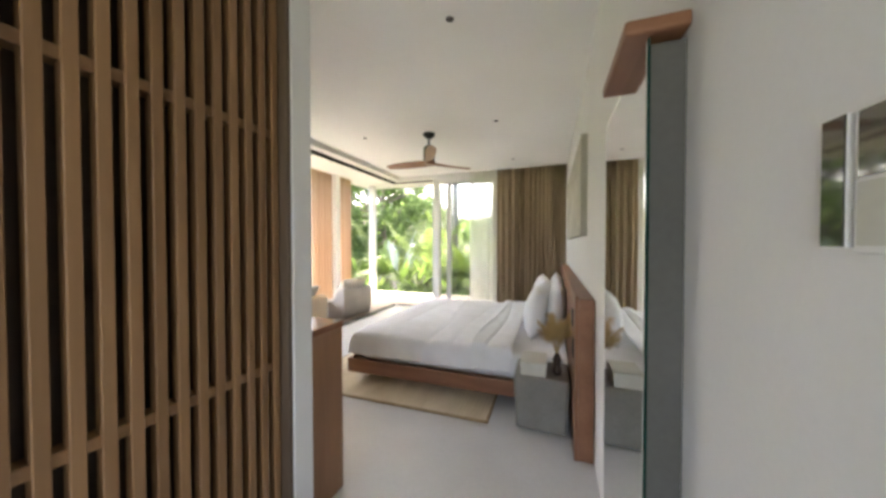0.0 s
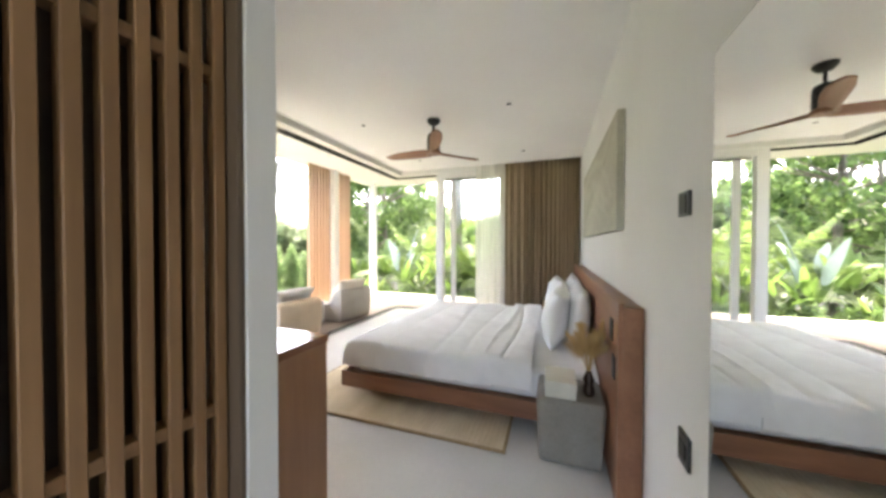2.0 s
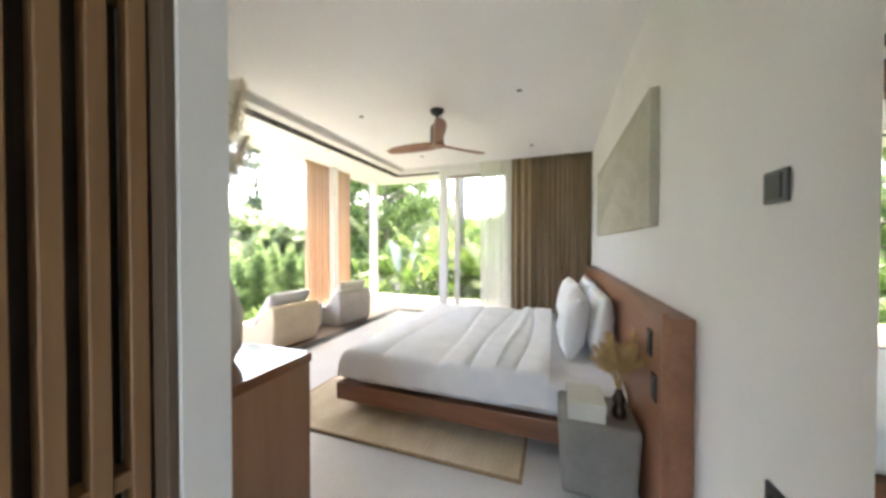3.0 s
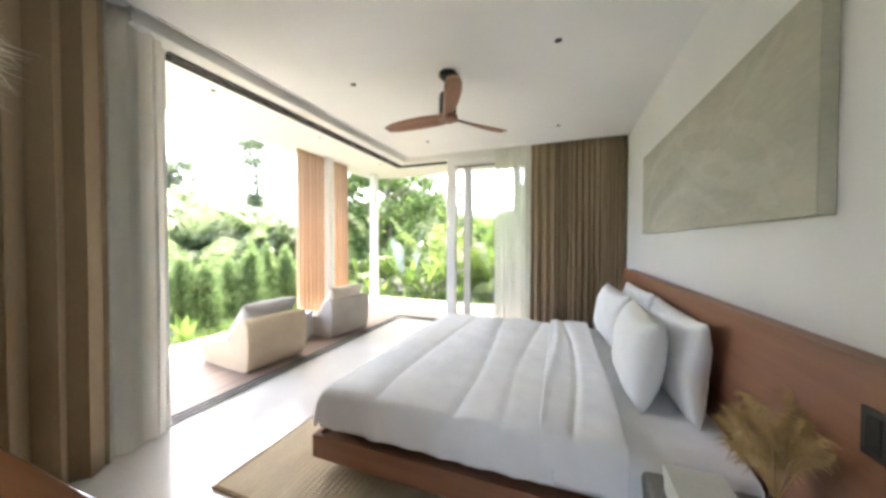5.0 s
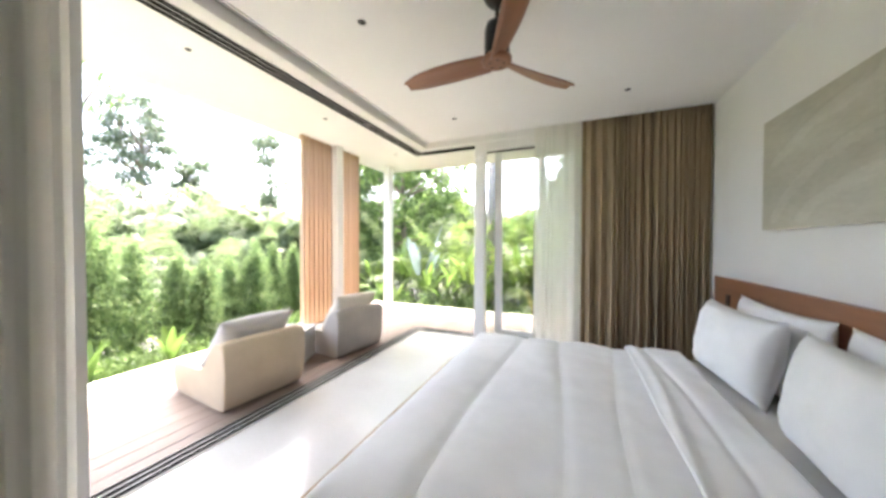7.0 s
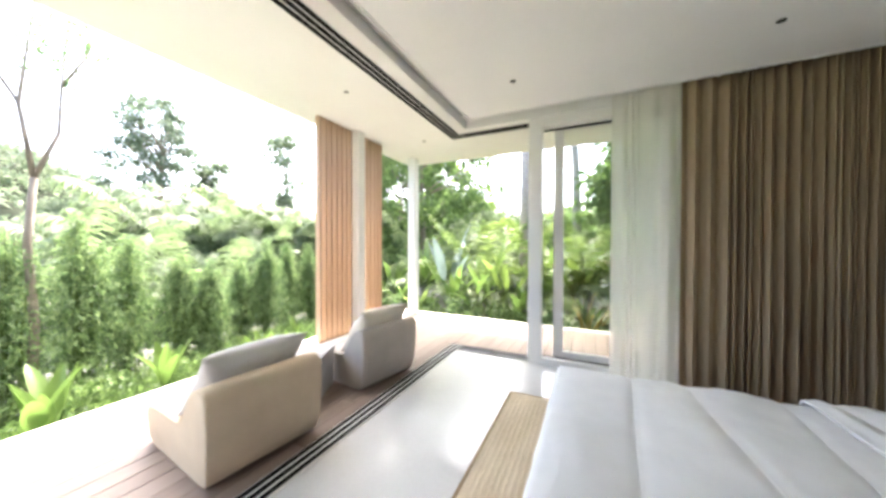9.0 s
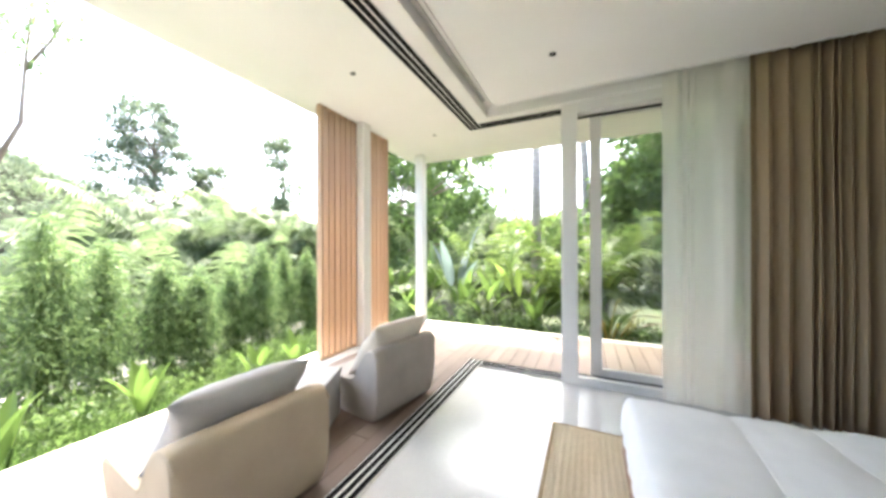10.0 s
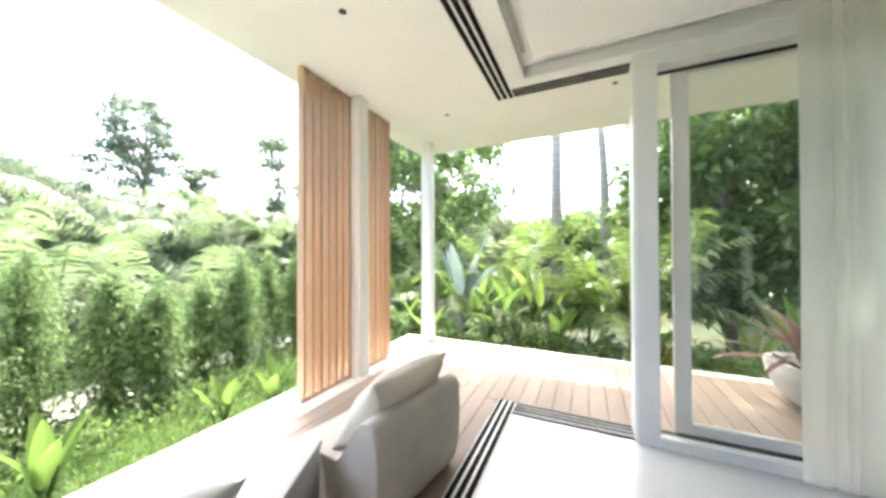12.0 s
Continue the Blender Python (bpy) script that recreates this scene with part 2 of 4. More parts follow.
sl.new(s_m1.outputs["Shader"], s_m2.inputs[1])
sl.new(s_tr.outputs["BSDF"], s_m2.inputs[2])
sl.new(s_m2.outputs["Shader"], sn["Material Output"].inputs["Surface"])


# ---- building helpers ----
def mesh_of(bm, name, mat, smooth=False):
    me = bpy.data.meshes.new(name)
    bm.to_mesh(me)
    bm.free()
    me.materials.append(mat)
    if smooth:
        me.polygons.foreach_set("use_smooth", [True] * len(me.polygons))
    return me


def part(name, bm, mat, parent=None, label="", smooth=False):
    ob = new(name, mesh_of(bm, name, mat, smooth))
    if parent:
        ob.parent = parent
    if label:
        tagged(ob, label=label)
    return ob


def thing(name, at, label, category, group="", kind=""):
    ob = new(name)
    ob.matrix_world = at if isinstance(at, Matrix) else Matrix.Translation(at)
    return tagged(ob, label, category, group, kind)


def box(x0, x1, y0, y1, z0, z1, bevel=0.0, seg=2, bm=None):
    bm2 = bmesh.new()
    bmesh.ops.create_cube(bm2, size=1)
    for v in bm2.verts:
        v.co = Vector(((x0 + x1) / 2 + v.co.x * (x1 - x0), (y0 + y1) / 2 + v.co.y * (y1 - y0), (z0 + z1) / 2 + v.co.z * (z1 - z0)))
    if bevel:
        bmesh.ops.bevel(bm2, geom=bm2.edges[:], offset=bevel, segments=seg, affect="EDGES", profile=0.6)
    if bm is None:
        return bm2
    tmp = bpy.data.meshes.new("tmp")
    bm2.to_mesh(tmp)
    bm2.free()
    bm.from_mesh(tmp)
    bpy.data.meshes.remove(tmp)
    return bm


def cyl(r0, r1, z0, z1, seg=24, x=0, y=0, bevel=0.0):
    bm = bmesh.new()
    bmesh.ops.create_cone(bm, cap_ends=True, segments=seg, radius1=r0, radius2=r1, depth=z1 - z0)
    if bevel:
        es = [e for e in bm.edges if abs(e.verts[0].co.z - e.verts[1].co.z) < 1e-6]
        bmesh.ops.bevel(bm, geom=es, offset=bevel, segments=2, affect="EDGES")
    bmesh.ops.translate(bm, verts=bm.verts, vec=(x, y, (z0 + z1) / 2))
    return bm


def lathe(profile, seg=24):
    bm = bmesh.new()
    rings = [[bm.verts.new((r * math.cos(2 * math.pi * i / seg), r * math.sin(2 * math.pi * i / seg), z)) for i in range(seg)] for r, z in profile]
    for a, b in zip(rings, rings[1:]):
        for i in range(seg):
            bm.faces.new((a[i], a[(i + 1) % seg], b[(i + 1) % seg], b[i]))
    bm.faces.new(rings[0][::-1])
    bm.faces.new(rings[-1])
    return bm


def tube(points, radii, seg=8, bm=None):
    bm = bm or bmesh.new()
    rings = []
    for i, p in enumerate(points):
        d = (Vector(points[min(i + 1, len(points) - 1)]) - Vector(points[max(i - 1, 0)])).normalized()
        a = d.orthogonal().normalized()
        if rings and a.dot(last) < 0:
            a = -a
        if rings:
            a = (last - d * last.dot(d)).normalized()
        last = a
        b = d.cross(a)
        rings.append([bm.verts.new(Vector(p) + (a * math.cos(2 * math.pi * k / seg) + b * math.sin(2 * math.pi * k / seg)) * radii[i]) for k in range(seg)])
    for r, s in zip(rings, rings[1:]):
        for k in range(seg):
            bm.faces.new((r[k], r[(k + 1) % seg], s[(k + 1) % seg], s[k]))
    bm.faces.new(rings[0][::-1])
    bm.faces.new(rings[-1])
    return bm


def structure(name, bm, mat, label, category, smooth=False):
    return tagged(part(name, bm, mat, None, "", smooth), label, category, "", "structure")


def cloth(nu, nv, shape, mat, name, parent=None, thick=0.0, label=""):
    """A smooth sheet: shape(u, v) gives its points for u, v in 0..1."""
    bm = bmesh.new()
    g = [[bm.verts.new(shape(i / nu, j / nv)) for j in range(nv + 1)] for i in range(nu + 1)]
    for i in range(nu):
        for j in range(nv):
            bm.faces.new((g[i][j], g[i + 1][j], g[i + 1][j + 1], g[i][j + 1]))
    ob = part(name, bm, mat, parent, label, smooth=True)
    if thick:
        s = ob.modifiers.new("thickness", "SOLIDIFY")
        s.thickness, s.offset = thick, 0
    return ob


# ---- the room ----
XW, XL, YF, ZC = 0.257, -3.30, 6.13, 2.755
structure("floor", box(-3.19, XW + 0.12, -1.6, 6.12, -0.12, 0.0), FLOOR, "polished white concrete floor with soft reflections", "floor")
structure("wall_east", box(XW, XW + 0.18, -1.6, 6.5, -0.1, 3.0), WALL, "plain white plastered wall behind the bed", "wall")
ws = box(-3.4, -0.95, -1.8, -1.6, -0.1, 3.0)
box(0.15, XW + 0.18, -1.8, -1.6, -0.1, 3.0, bm=ws)
box(-0.95, 0.15, -1.8, -1.6, 2.3, 3.0, bm=ws)
structure("wall_south", ws, WALL, "white plastered wall with the entry doorway", "wall")
structure("wall_partition", box(-3.3, -0.955, 1.074, 1.17, 0.0, ZC), WALL, "white plastered partition wall with a square free end", "wall")
structure("wall_passage", box(-1.30, -1.12, -1.6, 1.07, 0.0, ZC), WALL, "plain wall behind the slatted screen", "wall")
structure("wall_west", box(-3.42, -3.24, -1.6, 2.60, -0.1, 3.2), WALL, "white plastered wall beside the sliding doors", "wall")
structure("ceiling", box(-2.96, XW, -1.6, 5.93, ZC, ZC + 0.044), CEIL, "flat white ceiling with a recessed curtain slot", "ceiling")
structure("ceiling_pocket", box(-3.2, XW, -1.6, 6.2, 2.80, 3.0), CEIL, "white top of the recessed curtain slot", "ceiling")
structure("ceiling_return", box(-2.975, -2.96, 1.17, 5.945, 2.745, 2.80), CEIL, "white edge board of the dropped ceiling", "trim")
structure("ceiling_return_far", box(-2.96, XW, 5.93, 5.945, 2.745, 2.80), CEIL, "white edge board of the dropped ceiling", "trim")
structure("beam_west", box(-3.36, -3.06, 2.44, 6.30, 2.70, 3.0), FRAME, "white lintel with black sliding door tracks", "beam")
structure("beam_north", box(-3.06, XW, 6.06, 6.30, 2.70, 3.0), FRAME, "white lintel over the far sliding doors", "beam")
structure("roof_slab", box(-5.22, 3.0, -1.8, 8.30, 3.0, 3.25), CEIL, "white overhanging roof slab over deck and room", "roof")


def track(name, label, x0, x1, y0, y1, z, along_y, flip=False, n=3):
    t = thing(name, (0, 0, 0), label, "door track", "", "structure")
    part("track_plate", box(x0, x1, y0, y1, z - 0.004, z + 0.008), FRAME, t)
    for i in range(n):
        f = (i + 0.5) / n
        if along_y:
            c = x0 + (x1 - x0) * f
            g = box(c - 0.0165, c + 0.0165, y0 + 0.004, y1 - 0.004, z - 0.010 if z > 1 else z + 0.004, z + 0.012)
        else:
            c = y0 + (y1 - y0) * f
            g = box(x0 + 0.004, x1 - 0.004, c - 0.0145, c + 0.0145, z - 0.010 if z > 1 else z + 0.004, z + 0.012)
        part("track_groove", g, TRACK_BLACK, t)
    return t


track("floor_track", "triple black sliding door track set in the floor", -3.345, -3.19, 2.70, 6.31, 0.0, True)
track("floor_track", "triple black sliding door track set in the floor", -3.19, -2.31, 6.165, 6.31, 0.0, False)
track("ceiling_track", "triple black sliding door track under the lintel", -3.345, -3.19, 2.70, 6.31, 2.70, True)
track("ceiling_track", "triple black sliding door track under the lintel", -3.19, -2.31, 6.165, 6.31, 2.70, False)


def door_panel(name, axis, a0, a1, c, z0, z1, stile, depth, label):
    """A framed glass sliding door in the plane axis = c, from a0 to a1."""
    t = thing(name, (0, 0, 0), label, "sliding door", "sliding glass doors")
    d = depth / 2

    def bar(nm, u0, u1, w0, w1, mat=FRAME, dd=d, bev=0.004):
        b = box(u0, u1, c - dd, c + dd, w0, w1, bev) if axis == "y" else box(c - dd, c + dd, u0, u1, w0, w1, bev)
        return part(nm, b, mat, t)
    bar("stile", a0, a0 + stile, z0, z1)
    bar("stile", a1 - stile, a1, z0, z1)
    bar("top_rail", a0 + stile, a1 - stile, z1 - stile, z1)
    bar("bottom_rail", a0 + stile, a1 - stile, z0, z0 + stile)
    g = bar("pane", a0 + stile - 0.01, a1 - stile + 0.01, z0 + stile - 0.01, z1 - stile + 0.01, GLASS, 0.005, 0)
    g.visible_shadow = False
    return t


# fixed surround at the far side and the doors in it
part_frame = thing("door_1", (0, 0, 0), "white framed surround of the far sliding doors", "door frame", "", "structure")
part("jamb", box(-2.31, -2.18, 6.09, 6.20, 0.0, 2.70, 0.004), FRAME, part_frame)
part("jamb", box(-2.325, -2.305, 6.10, 6.30, 0.0, 2.70, 0.003), FRAME, part_frame)
part("head", box(-2.18, XW, 6.09, 6.20, 2.60, 2.70, 0.004), FRAME, part_frame)
part("sill", box(-2.18, XW, 6.09, 6.20, 0.0, 0.075, 0.004), FRAME, part_frame)
part("head_groove", box(-2.178, XW, 6.205, 6.215, 2.58, 2.60), BLACK, part_frame)
part("sill_groove", box(-2.178, XW, 6.150, 6.170, 0.0755, 0.079), BLACK, part_frame)
part("sill_groove", box(-2.178, XW, 6.180, 6.197, 0.0755, 0.079), BLACK, part_frame)
door_panel("sliding_door", "y", -2.07, -1.00, 6.26, 0.03, 2.68, 0.10, 0.04, "white framed glass sliding door pushed to one side")
door_panel("sliding_door", "y", -1.10, 0.25, 6.215, 0.03, 2.68, 0.10, 0.04, "white framed glass sliding door behind the curtain")
door_panel("sliding_door", "x", 1.75, 2.685, -3.225, 0.0, 2.70, 0.13, 0.05, "white framed glass sliding door stacked open")
door_panel("sliding_door", "x", 1.70, 2.66, -3.275, 0.0, 2.70, 0.11, 0.04, "white framed glass sliding door stacked open")
door_panel("sliding_door", "x", 1.65, 2.62, -3.325, 0.0, 2.70, 0.11, 0.04, "white framed glass sliding door stacked open")


# ---- curtains ----
def curtain(name, axis, a0, a1, c, z0, z1, waves, depth, mat, label, seed, thick=0.004, flare=0.0, bunch=1.0):
    rnd = random.Random(seed)
    ph = [rnd.uniform(-0.7, 0.7) for _ in range(int(waves) + 3)]
    sway = [rnd.uniform(-1, 1) for _ in range(int(waves) + 3)]
    am = [rnd.uniform(0.35, 1.3) for _ in range(int(waves) + 3)]
    t = thing(name, (0, 0, 0), label, "curtain")
    steps = [rnd.uniform(0.35, 1.9) for _ in range(int(waves))]
    knots = [sum(steps[:i]) / sum(steps) for i in range(int(waves) + 1)]

    def shape(u, v):
        g = u ** bunch
        seg = max(0, min(int(waves) - 1, sum(1 for q in knots if q <= g) - 1))
        k = seg + (g - knots[seg]) / (knots[seg + 1] - knots[seg])
        i = int(k)
        f = k - i
        p = ph[i] * (1 - f) + ph[i + 1] * f
        a = am[i] * (1 - f) + am[i + 1] * f
        s = math.sin(2 * math.pi * k + p * (0.6 + 0.5 * (1 - v)))
        s = math.copysign(abs(s) ** 0.75, s)
        off = depth * (a * s * (0.75 + 0.25 * (1 - v)) + 0.5 * (sway[i] * (1 - f) + sway[i + 1] * f)) + 0.01 * math.sin(7 * v + 5 * u) * (1 - v)
        al = a0 + (a1 - a0) * u + flare * (1 - v) * (u - 0.5) + 0.25 * depth * math.sin(4 * math.pi * k + p)
        z = z0 + (z1 - z0) * v
        return (al, c + off, z) if axis == "y" else (c + off, al, z)
    cloth(int(waves * 18), 16, shape, mat, "drape", t, thick)
    return t


curtain("curtain", "y", -0.97, 0.235, 6.005, 0.015, 2.775, 21, 0.042, CURTAIN, "floor-length taupe linen curtain drawn to the wall", 3, bunch=1.35)
curtain("sheer_curtain", "y", -1.52, -0.95, 6.03, 0.015, 2.775, 6, 0.013, SHEER, "white sheer voile curtain hanging in soft folds", 5, 0.0)
curtain("curtain", "x", 1.45, 2.32, -3.03, 0.015, 2.775, 6, 0.062, CURTAIN, "floor-length taupe linen curtain gathered beside the door", 7)
curtain("sheer_curtain", "x", 2.15, 2.62, -3.12, 0.015, 2.775, 5, 0.025, SHEER, "white sheer voile curtain gathered beside the door", 9, 0.0)
for nm, x0, x1, y0, y1 in (("west", -3.05, -3.02, 1.2, 5.86), ("north", -2.9, 0.24, 6.0, 6.03)):
    structure("curtain_rail_" + nm, box(x0, x1, y0, y1, 2.78, 2.80, 0.003), ALU, "slim aluminium curtain rail inside the slot", "curtain rail")


# ---- passage: slatted screen, mirror, plates ----
screen = thing("slatted_screen", (-1.016, 1.06, 0), "tall screen of upright oak slats on thin rails", "screen")
for i in range(27):
    y = -0.026 - i * 0.0533
    part("slat", box(-0.016, 0.016, y - 0.0138, y + 0.0138, 0.0, 2.75, 0.002, 1), SLAT, screen)
    # back slats carry the gap's shade in their dark colour
    part("back_slat", box(-0.080, -0.050, y - 0.034, y - 0.014, 0.0, 2.75), SLAT_SHADED, screen)
for z in (0.0, 0.876, 1.763, 2.70):
    part("rail", box(-0.04, 0.007, -1.46, -0.012, z, z + 0.032, 0.002, 1), SLAT, screen)
# added strip over the partition's south face, dark to stand for its shade
part("shade_strip", box(-0.030, 0.053, -0.006, 0.013, 0.0, 2.75, 0.002, 1), REVEAL_SHADE, screen, "dark brown strip giving the wall reveal its shade")
# dark sheet closing the gaps, recess shade put into its colour
part("backing_board", box(-0.112, -0.10, -1.46, -0.006, 0.0, 2.75), SLAT_SHADED, screen)

mirror = thing("wall_mirror", (0.19, 1.11, 0), "tall frameless mirror with a green glass edge", "mirror")
part("glass", box(-0.004, 0.001, -0.245, 0.25, 0.03, 1.785, 0.001, 1), GREEN_EDGE, mirror, "green edged glass plate")
part("mirror_face", box(-0.0062, -0.0048, -0.241, 0.246, 0.034, 1.78), MIRROR, mirror, "silvered reflecting face")
# block behind the glass, coloured as the wall shadow beside the mirror
part("shadow_backing", box(0.0015, 0.066, -0.236, 0.20, 0.04, 1.775, 0.003), SHADOW_GREY, mirror)
cap = box(-0.05, 0.066, -0.262, 0.03, 1.787, 1.817, 0.008)
part("wooden_cap", cap, TEAK, mirror, "reddish wooden cap board")

sw = thing("light_switch", (XW, 1.725, 1.47), "square dark grey light switch on the wall", "light switch")
part("plate", box(-0.010, 0.0, -0.045, 0.045, -0.042, 0.042, 0.003), GREY_PLATE, sw)
part("rocker", box(-0.014, -0.009, -0.030, 0.030, -0.032, 0.032, 0.003), BLACK, sw)
so = thing("wall_socket", (XW, 1.70, 0.645), "dark wall socket low on the white wall", "socket")
part("plate", box(-0.010, 0.0, -0.045, 0.045, -0.055, 0.055, 0.003), GREY_PLATE, so)
part("insert", box(-0.013, -0.009, -0.026, 0.026, -0.026, 0.026, 0.004), BLACK, so)
gp = thing("glass_control_panel", (XW, 0.517, 1.42), "narrow glossy dark glass control plate", "control panel")
part("plate", box(-0.008, 0.0, -0.013, 0.013, -0.06, 0.06, 0.002), FRAME, gp)
part("face", box(-0.0095, -0.008, -0.012, 0.012, -0.059, 0.059), DARK_GLASS, gp)
gp2 = thing("framed_notice", (XW, 0.435, 1.42), "small white framed notice behind glossy glass", "notice")
part("frame", box(-0.008, 0.0, -0.062, 0.062, -0.065, 0.062, 0.002), FRAME, gp2)
part("upper_glass", box(-0.0095, -0.008, -0.056, 0.056, 0.0, 0.056), DARK_GLASS, gp2)
part("paper", box(-0.0095, -0.008, -0.056, 0.056, -0.058, -0.004), PAPER, gp2)

# ---- console behind the partition ----
desk = thing("console_cabinet", (-1.10, 1.172, 0), "reddish teak console cabinet against the partition wall", "cabinet")
part("body", box(-1.6, 0.0, 0.0, 0.385, 0.0, 0.905, 0.003), TEAK_Z, desk)
part("top", box(-1.605, 0.004, 0.0, 0.390, 0.905, 0.938, 0.003), TEAK_TOP, desk)


def plume_vase(name, at, label, height, n, mat, seed, vase_profile, vase_mat, spread, low=0.1):
    rnd = random.Random(seed)
    t = thing(name, at, label, "dried flowers")
    part("vase", lathe(vase_profile), vase_mat, t, smooth=True)
    z0 = vase_profile[-1][1]
    for k in range(n):
        a, r = rnd.uniform(0, 6.28), rnd.uniform(0.2, 1) * spread
        h = height * rnd.uniform(0.7, 1.05)
        tip = Vector((r * math.cos(a), r * math.sin(a), h))
        pts = [Vector((0, 0, z0 - 0.02)), Vector((tip.x * 0.3, tip.y * 0.3, z0 + (h - z0) * 0.5)), tip]
        stem = part("stem", tube(pts, [0.002, 0.0018, 0.001], 5), mat, t)
        vs, fs = [], []
        for j in range(250 if low < 0.3 else 420):
            f = low + (1 - low) * rnd.random()
            p = pts[1].lerp(tip, f)
            d = Vector((rnd.gauss(0, 1), rnd.gauss(0, 1), rnd.gauss(0.4, 0.8))).normalized()
            ln = (0.052 if low < 0.3 else 0.075) * rnd.uniform(0.4, 1)
            s = d.orthogonal().normalized() * (0.0014 if low < 0.3 else 0.0012)
            i0 = len(vs)
            vs += [p - s, p + s, p + d * ln + Vector((0, 0, -ln * 0.3))]
            fs.append((i0, i0 + 1, i0 + 2))
        me = bpy.data.meshes.new("plume")
        me.from_pydata(vs, [], fs)
        me.materials.append(mat)
        pl = new("plume", me)
        pl.parent = stem
    return t


plume_vase("pampas_vase", (-1.31, 1.37, 0.938), "tall vase of pale feathery pampas grass", 0.97, 9, PAMPAS, 4,
           [(0.05, 0.0), (0.075, 0.05), (0.08, 0.16), (0.05, 0.25), (0.035, 0.30), (0.04, 0.32)], STONE, 0.20, 0.45)

# ---- bed ----
BX0, BX1, BY0, BY1 = -1.915, 0.14, 2.70, 4.98
bed = thing("platform_bed", (0, 0, 0), "low teak platform bed with white bedding", "bed")
part("platform", box(BX0 + 0.028, BX1, BY0 + 0.028, BY1 - 0.028, 0.094, 0.196, 0.003), TEAK_X, bed)
part("side_rail", box(BX0 + 0.030, BX1, BY0, BY0 + 0.030, 0.092, 0.222, 0.004), TEAK_X, bed)
part("side_rail", box(BX0 + 0.030, BX1, BY1 - 0.030, BY1, 0.092, 0.222, 0.004), TEAK_X, bed)
part("foot_rail", box(BX0, BX0 + 0.030, BY0, BY1, 0.092, 0.222, 0.004), TEAK, bed)
part("plinth", box(BX0 + 0.32, BX1, BY0 + 0.32, BY1 - 0.32, 0.0125, 0.095), TEAK_X, bed)
hb = thing("headboard", (0, 0, 0), "long teak headboard panel fixed to the wall", "headboard")
part("front_panel", box(0.142, 0.165, 2.20, 5.59, 0.0, 1.035, 0.003), TEAK, hb)
part("body", box(0.166, XW - 0.001, 2.205, 5.585, 0.0, 1.018, 0.003), TEAK, hb)
for y, z in ((2.375, 0.865), (2.30, 0.685), (5.30, 0.84)):
    s = thing("bedside_socket", (0.142, y, z), "upright black socket plate on the headboard", "socket", "bedside sockets")
    part("plate", box(-0.008, 0.0, -0.036, 0.036, -0.060, 0.060, 0.003), BLACK, s)
    part("insert", box(-0.011, -0.007, -0.022, 0.022, -0.045, 0.045, 0.003), BLACK_METAL, s)

mt = thing("mattress", (0, 0, 0.198), "white mattress in a fitted cotton sheet", "mattress")
part("body", box(BX0 + 0.10, BX1 - 0.01, BY0 + 0.09, BY1 - 0.09, 0.0, 0.228, 0.05, 4), LINEN, mt, smooth=True)


def rounded(d, r):
    return 0.0 if d <= 0 else (r - math.sqrt(max(0.0, r * r - min(d, r) ** 2)))


def duvet_shape(x0, x1, y0, y1, top, low, r, foot=True, quilt=0.012, ribs=()):
    """A coverlet over the mattress: u along the length from the foot, v across, hanging at the sides."""
    hang = top - low
    ly, lx = y1 - y0, x1 - x0

    def shape(u, v):
        w = v * (ly + 2 * hang) - hang
        s = u * (lx + (hang if foot else 0)) - (hang if foot else 0)
        dy = max(0.0, -w, w - ly)
        dx = max(0.0, -s)
        drop = max(dy, dx) if min(dx, dy) == 0 else math.hypot(dx, dy) * 0.86
        drop = min(drop, hang)
        x, y = x0 + max(s, 0.0), y0 + min(max(w, 0.0), ly)
        round_k = r * (1 - math.exp(-drop / r))
        if dy:
            y += math.copysign(round_k * 0.62, w - ly / 2) * (dy / max(dx, dy))
        if dx:
            x -= round_k * 0.62 * (dx / max(dx, dy))
        edge = min(s if foot else 9, w, ly - w)
        z = top - r * 0.4 * math.exp(-max(edge, 0) / 0.06) if drop == 0 else top - r * 0.4 - drop * (1 - r * 0.4 / hang)
        n = noise.noise(Vector((x * 2.1, y * 2.1, 3.1))) * 0.018 + noise.noise(Vector((x * 6, y * 6, z * 6))) * 0.006 + noise.noise(Vector((x * 16, y * 9, 4.4))) * 0.0028
        z += n if drop == 0 else n * 0.3
        for xr, amp, wid in ribs:
            xx = xr + 0.05 * math.sin(1.7 * y + xr * 9)
            z += amp * math.exp(-((x - xx) / wid) ** 2) * (1 if drop == 0 else 0.4)
        if drop > 0.04:
            f = noise.noise(Vector((x * 5.5, y * 5.5, 0.7))) * 0.028 + noise.noise(Vector((x * 11, y * 11, z * 3))) * 0.022 + noise.noise(Vector((x * 26, y * 26, z * 9))) * 0.008
            f *= 0.55 * drop / hang
            if dy:
                y += f
            else:
                x += f
        return Vector((x, y, z))
    return shape


dv = thing("duvet", (0, 0, 0), "plump white cotton duvet draped over the bed", "duvet")
ribs = [(-1.50, -0.009, 0.03), (-1.12, -0.009, 0.03), (-0.80, -0.008, 0.025), (-1.31, 0.009, 0.14), (-0.96, 0.009, 0.12), (-1.7, 0.008, 0.12)]
cloth(110, 120, duvet_shape(-1.885, -0.60, 2.765, 4.915, 0.475, 0.262, 0.06, True, ribs=ribs), LINEN, "cover", dv, 0.012)
cloth(50, 120, duvet_shape(-0.66, -0.31, 2.762, 4.918, 0.500, 0.275, 0.05, False,
                           ribs=[(-0.52, -0.012, 0.02), (-0.64, 0.014, 0.03), (-0.40, 0.006, 0.05)]), LINEN, "folded_top", dv, 0.014, "white folded-back top of the duvet")
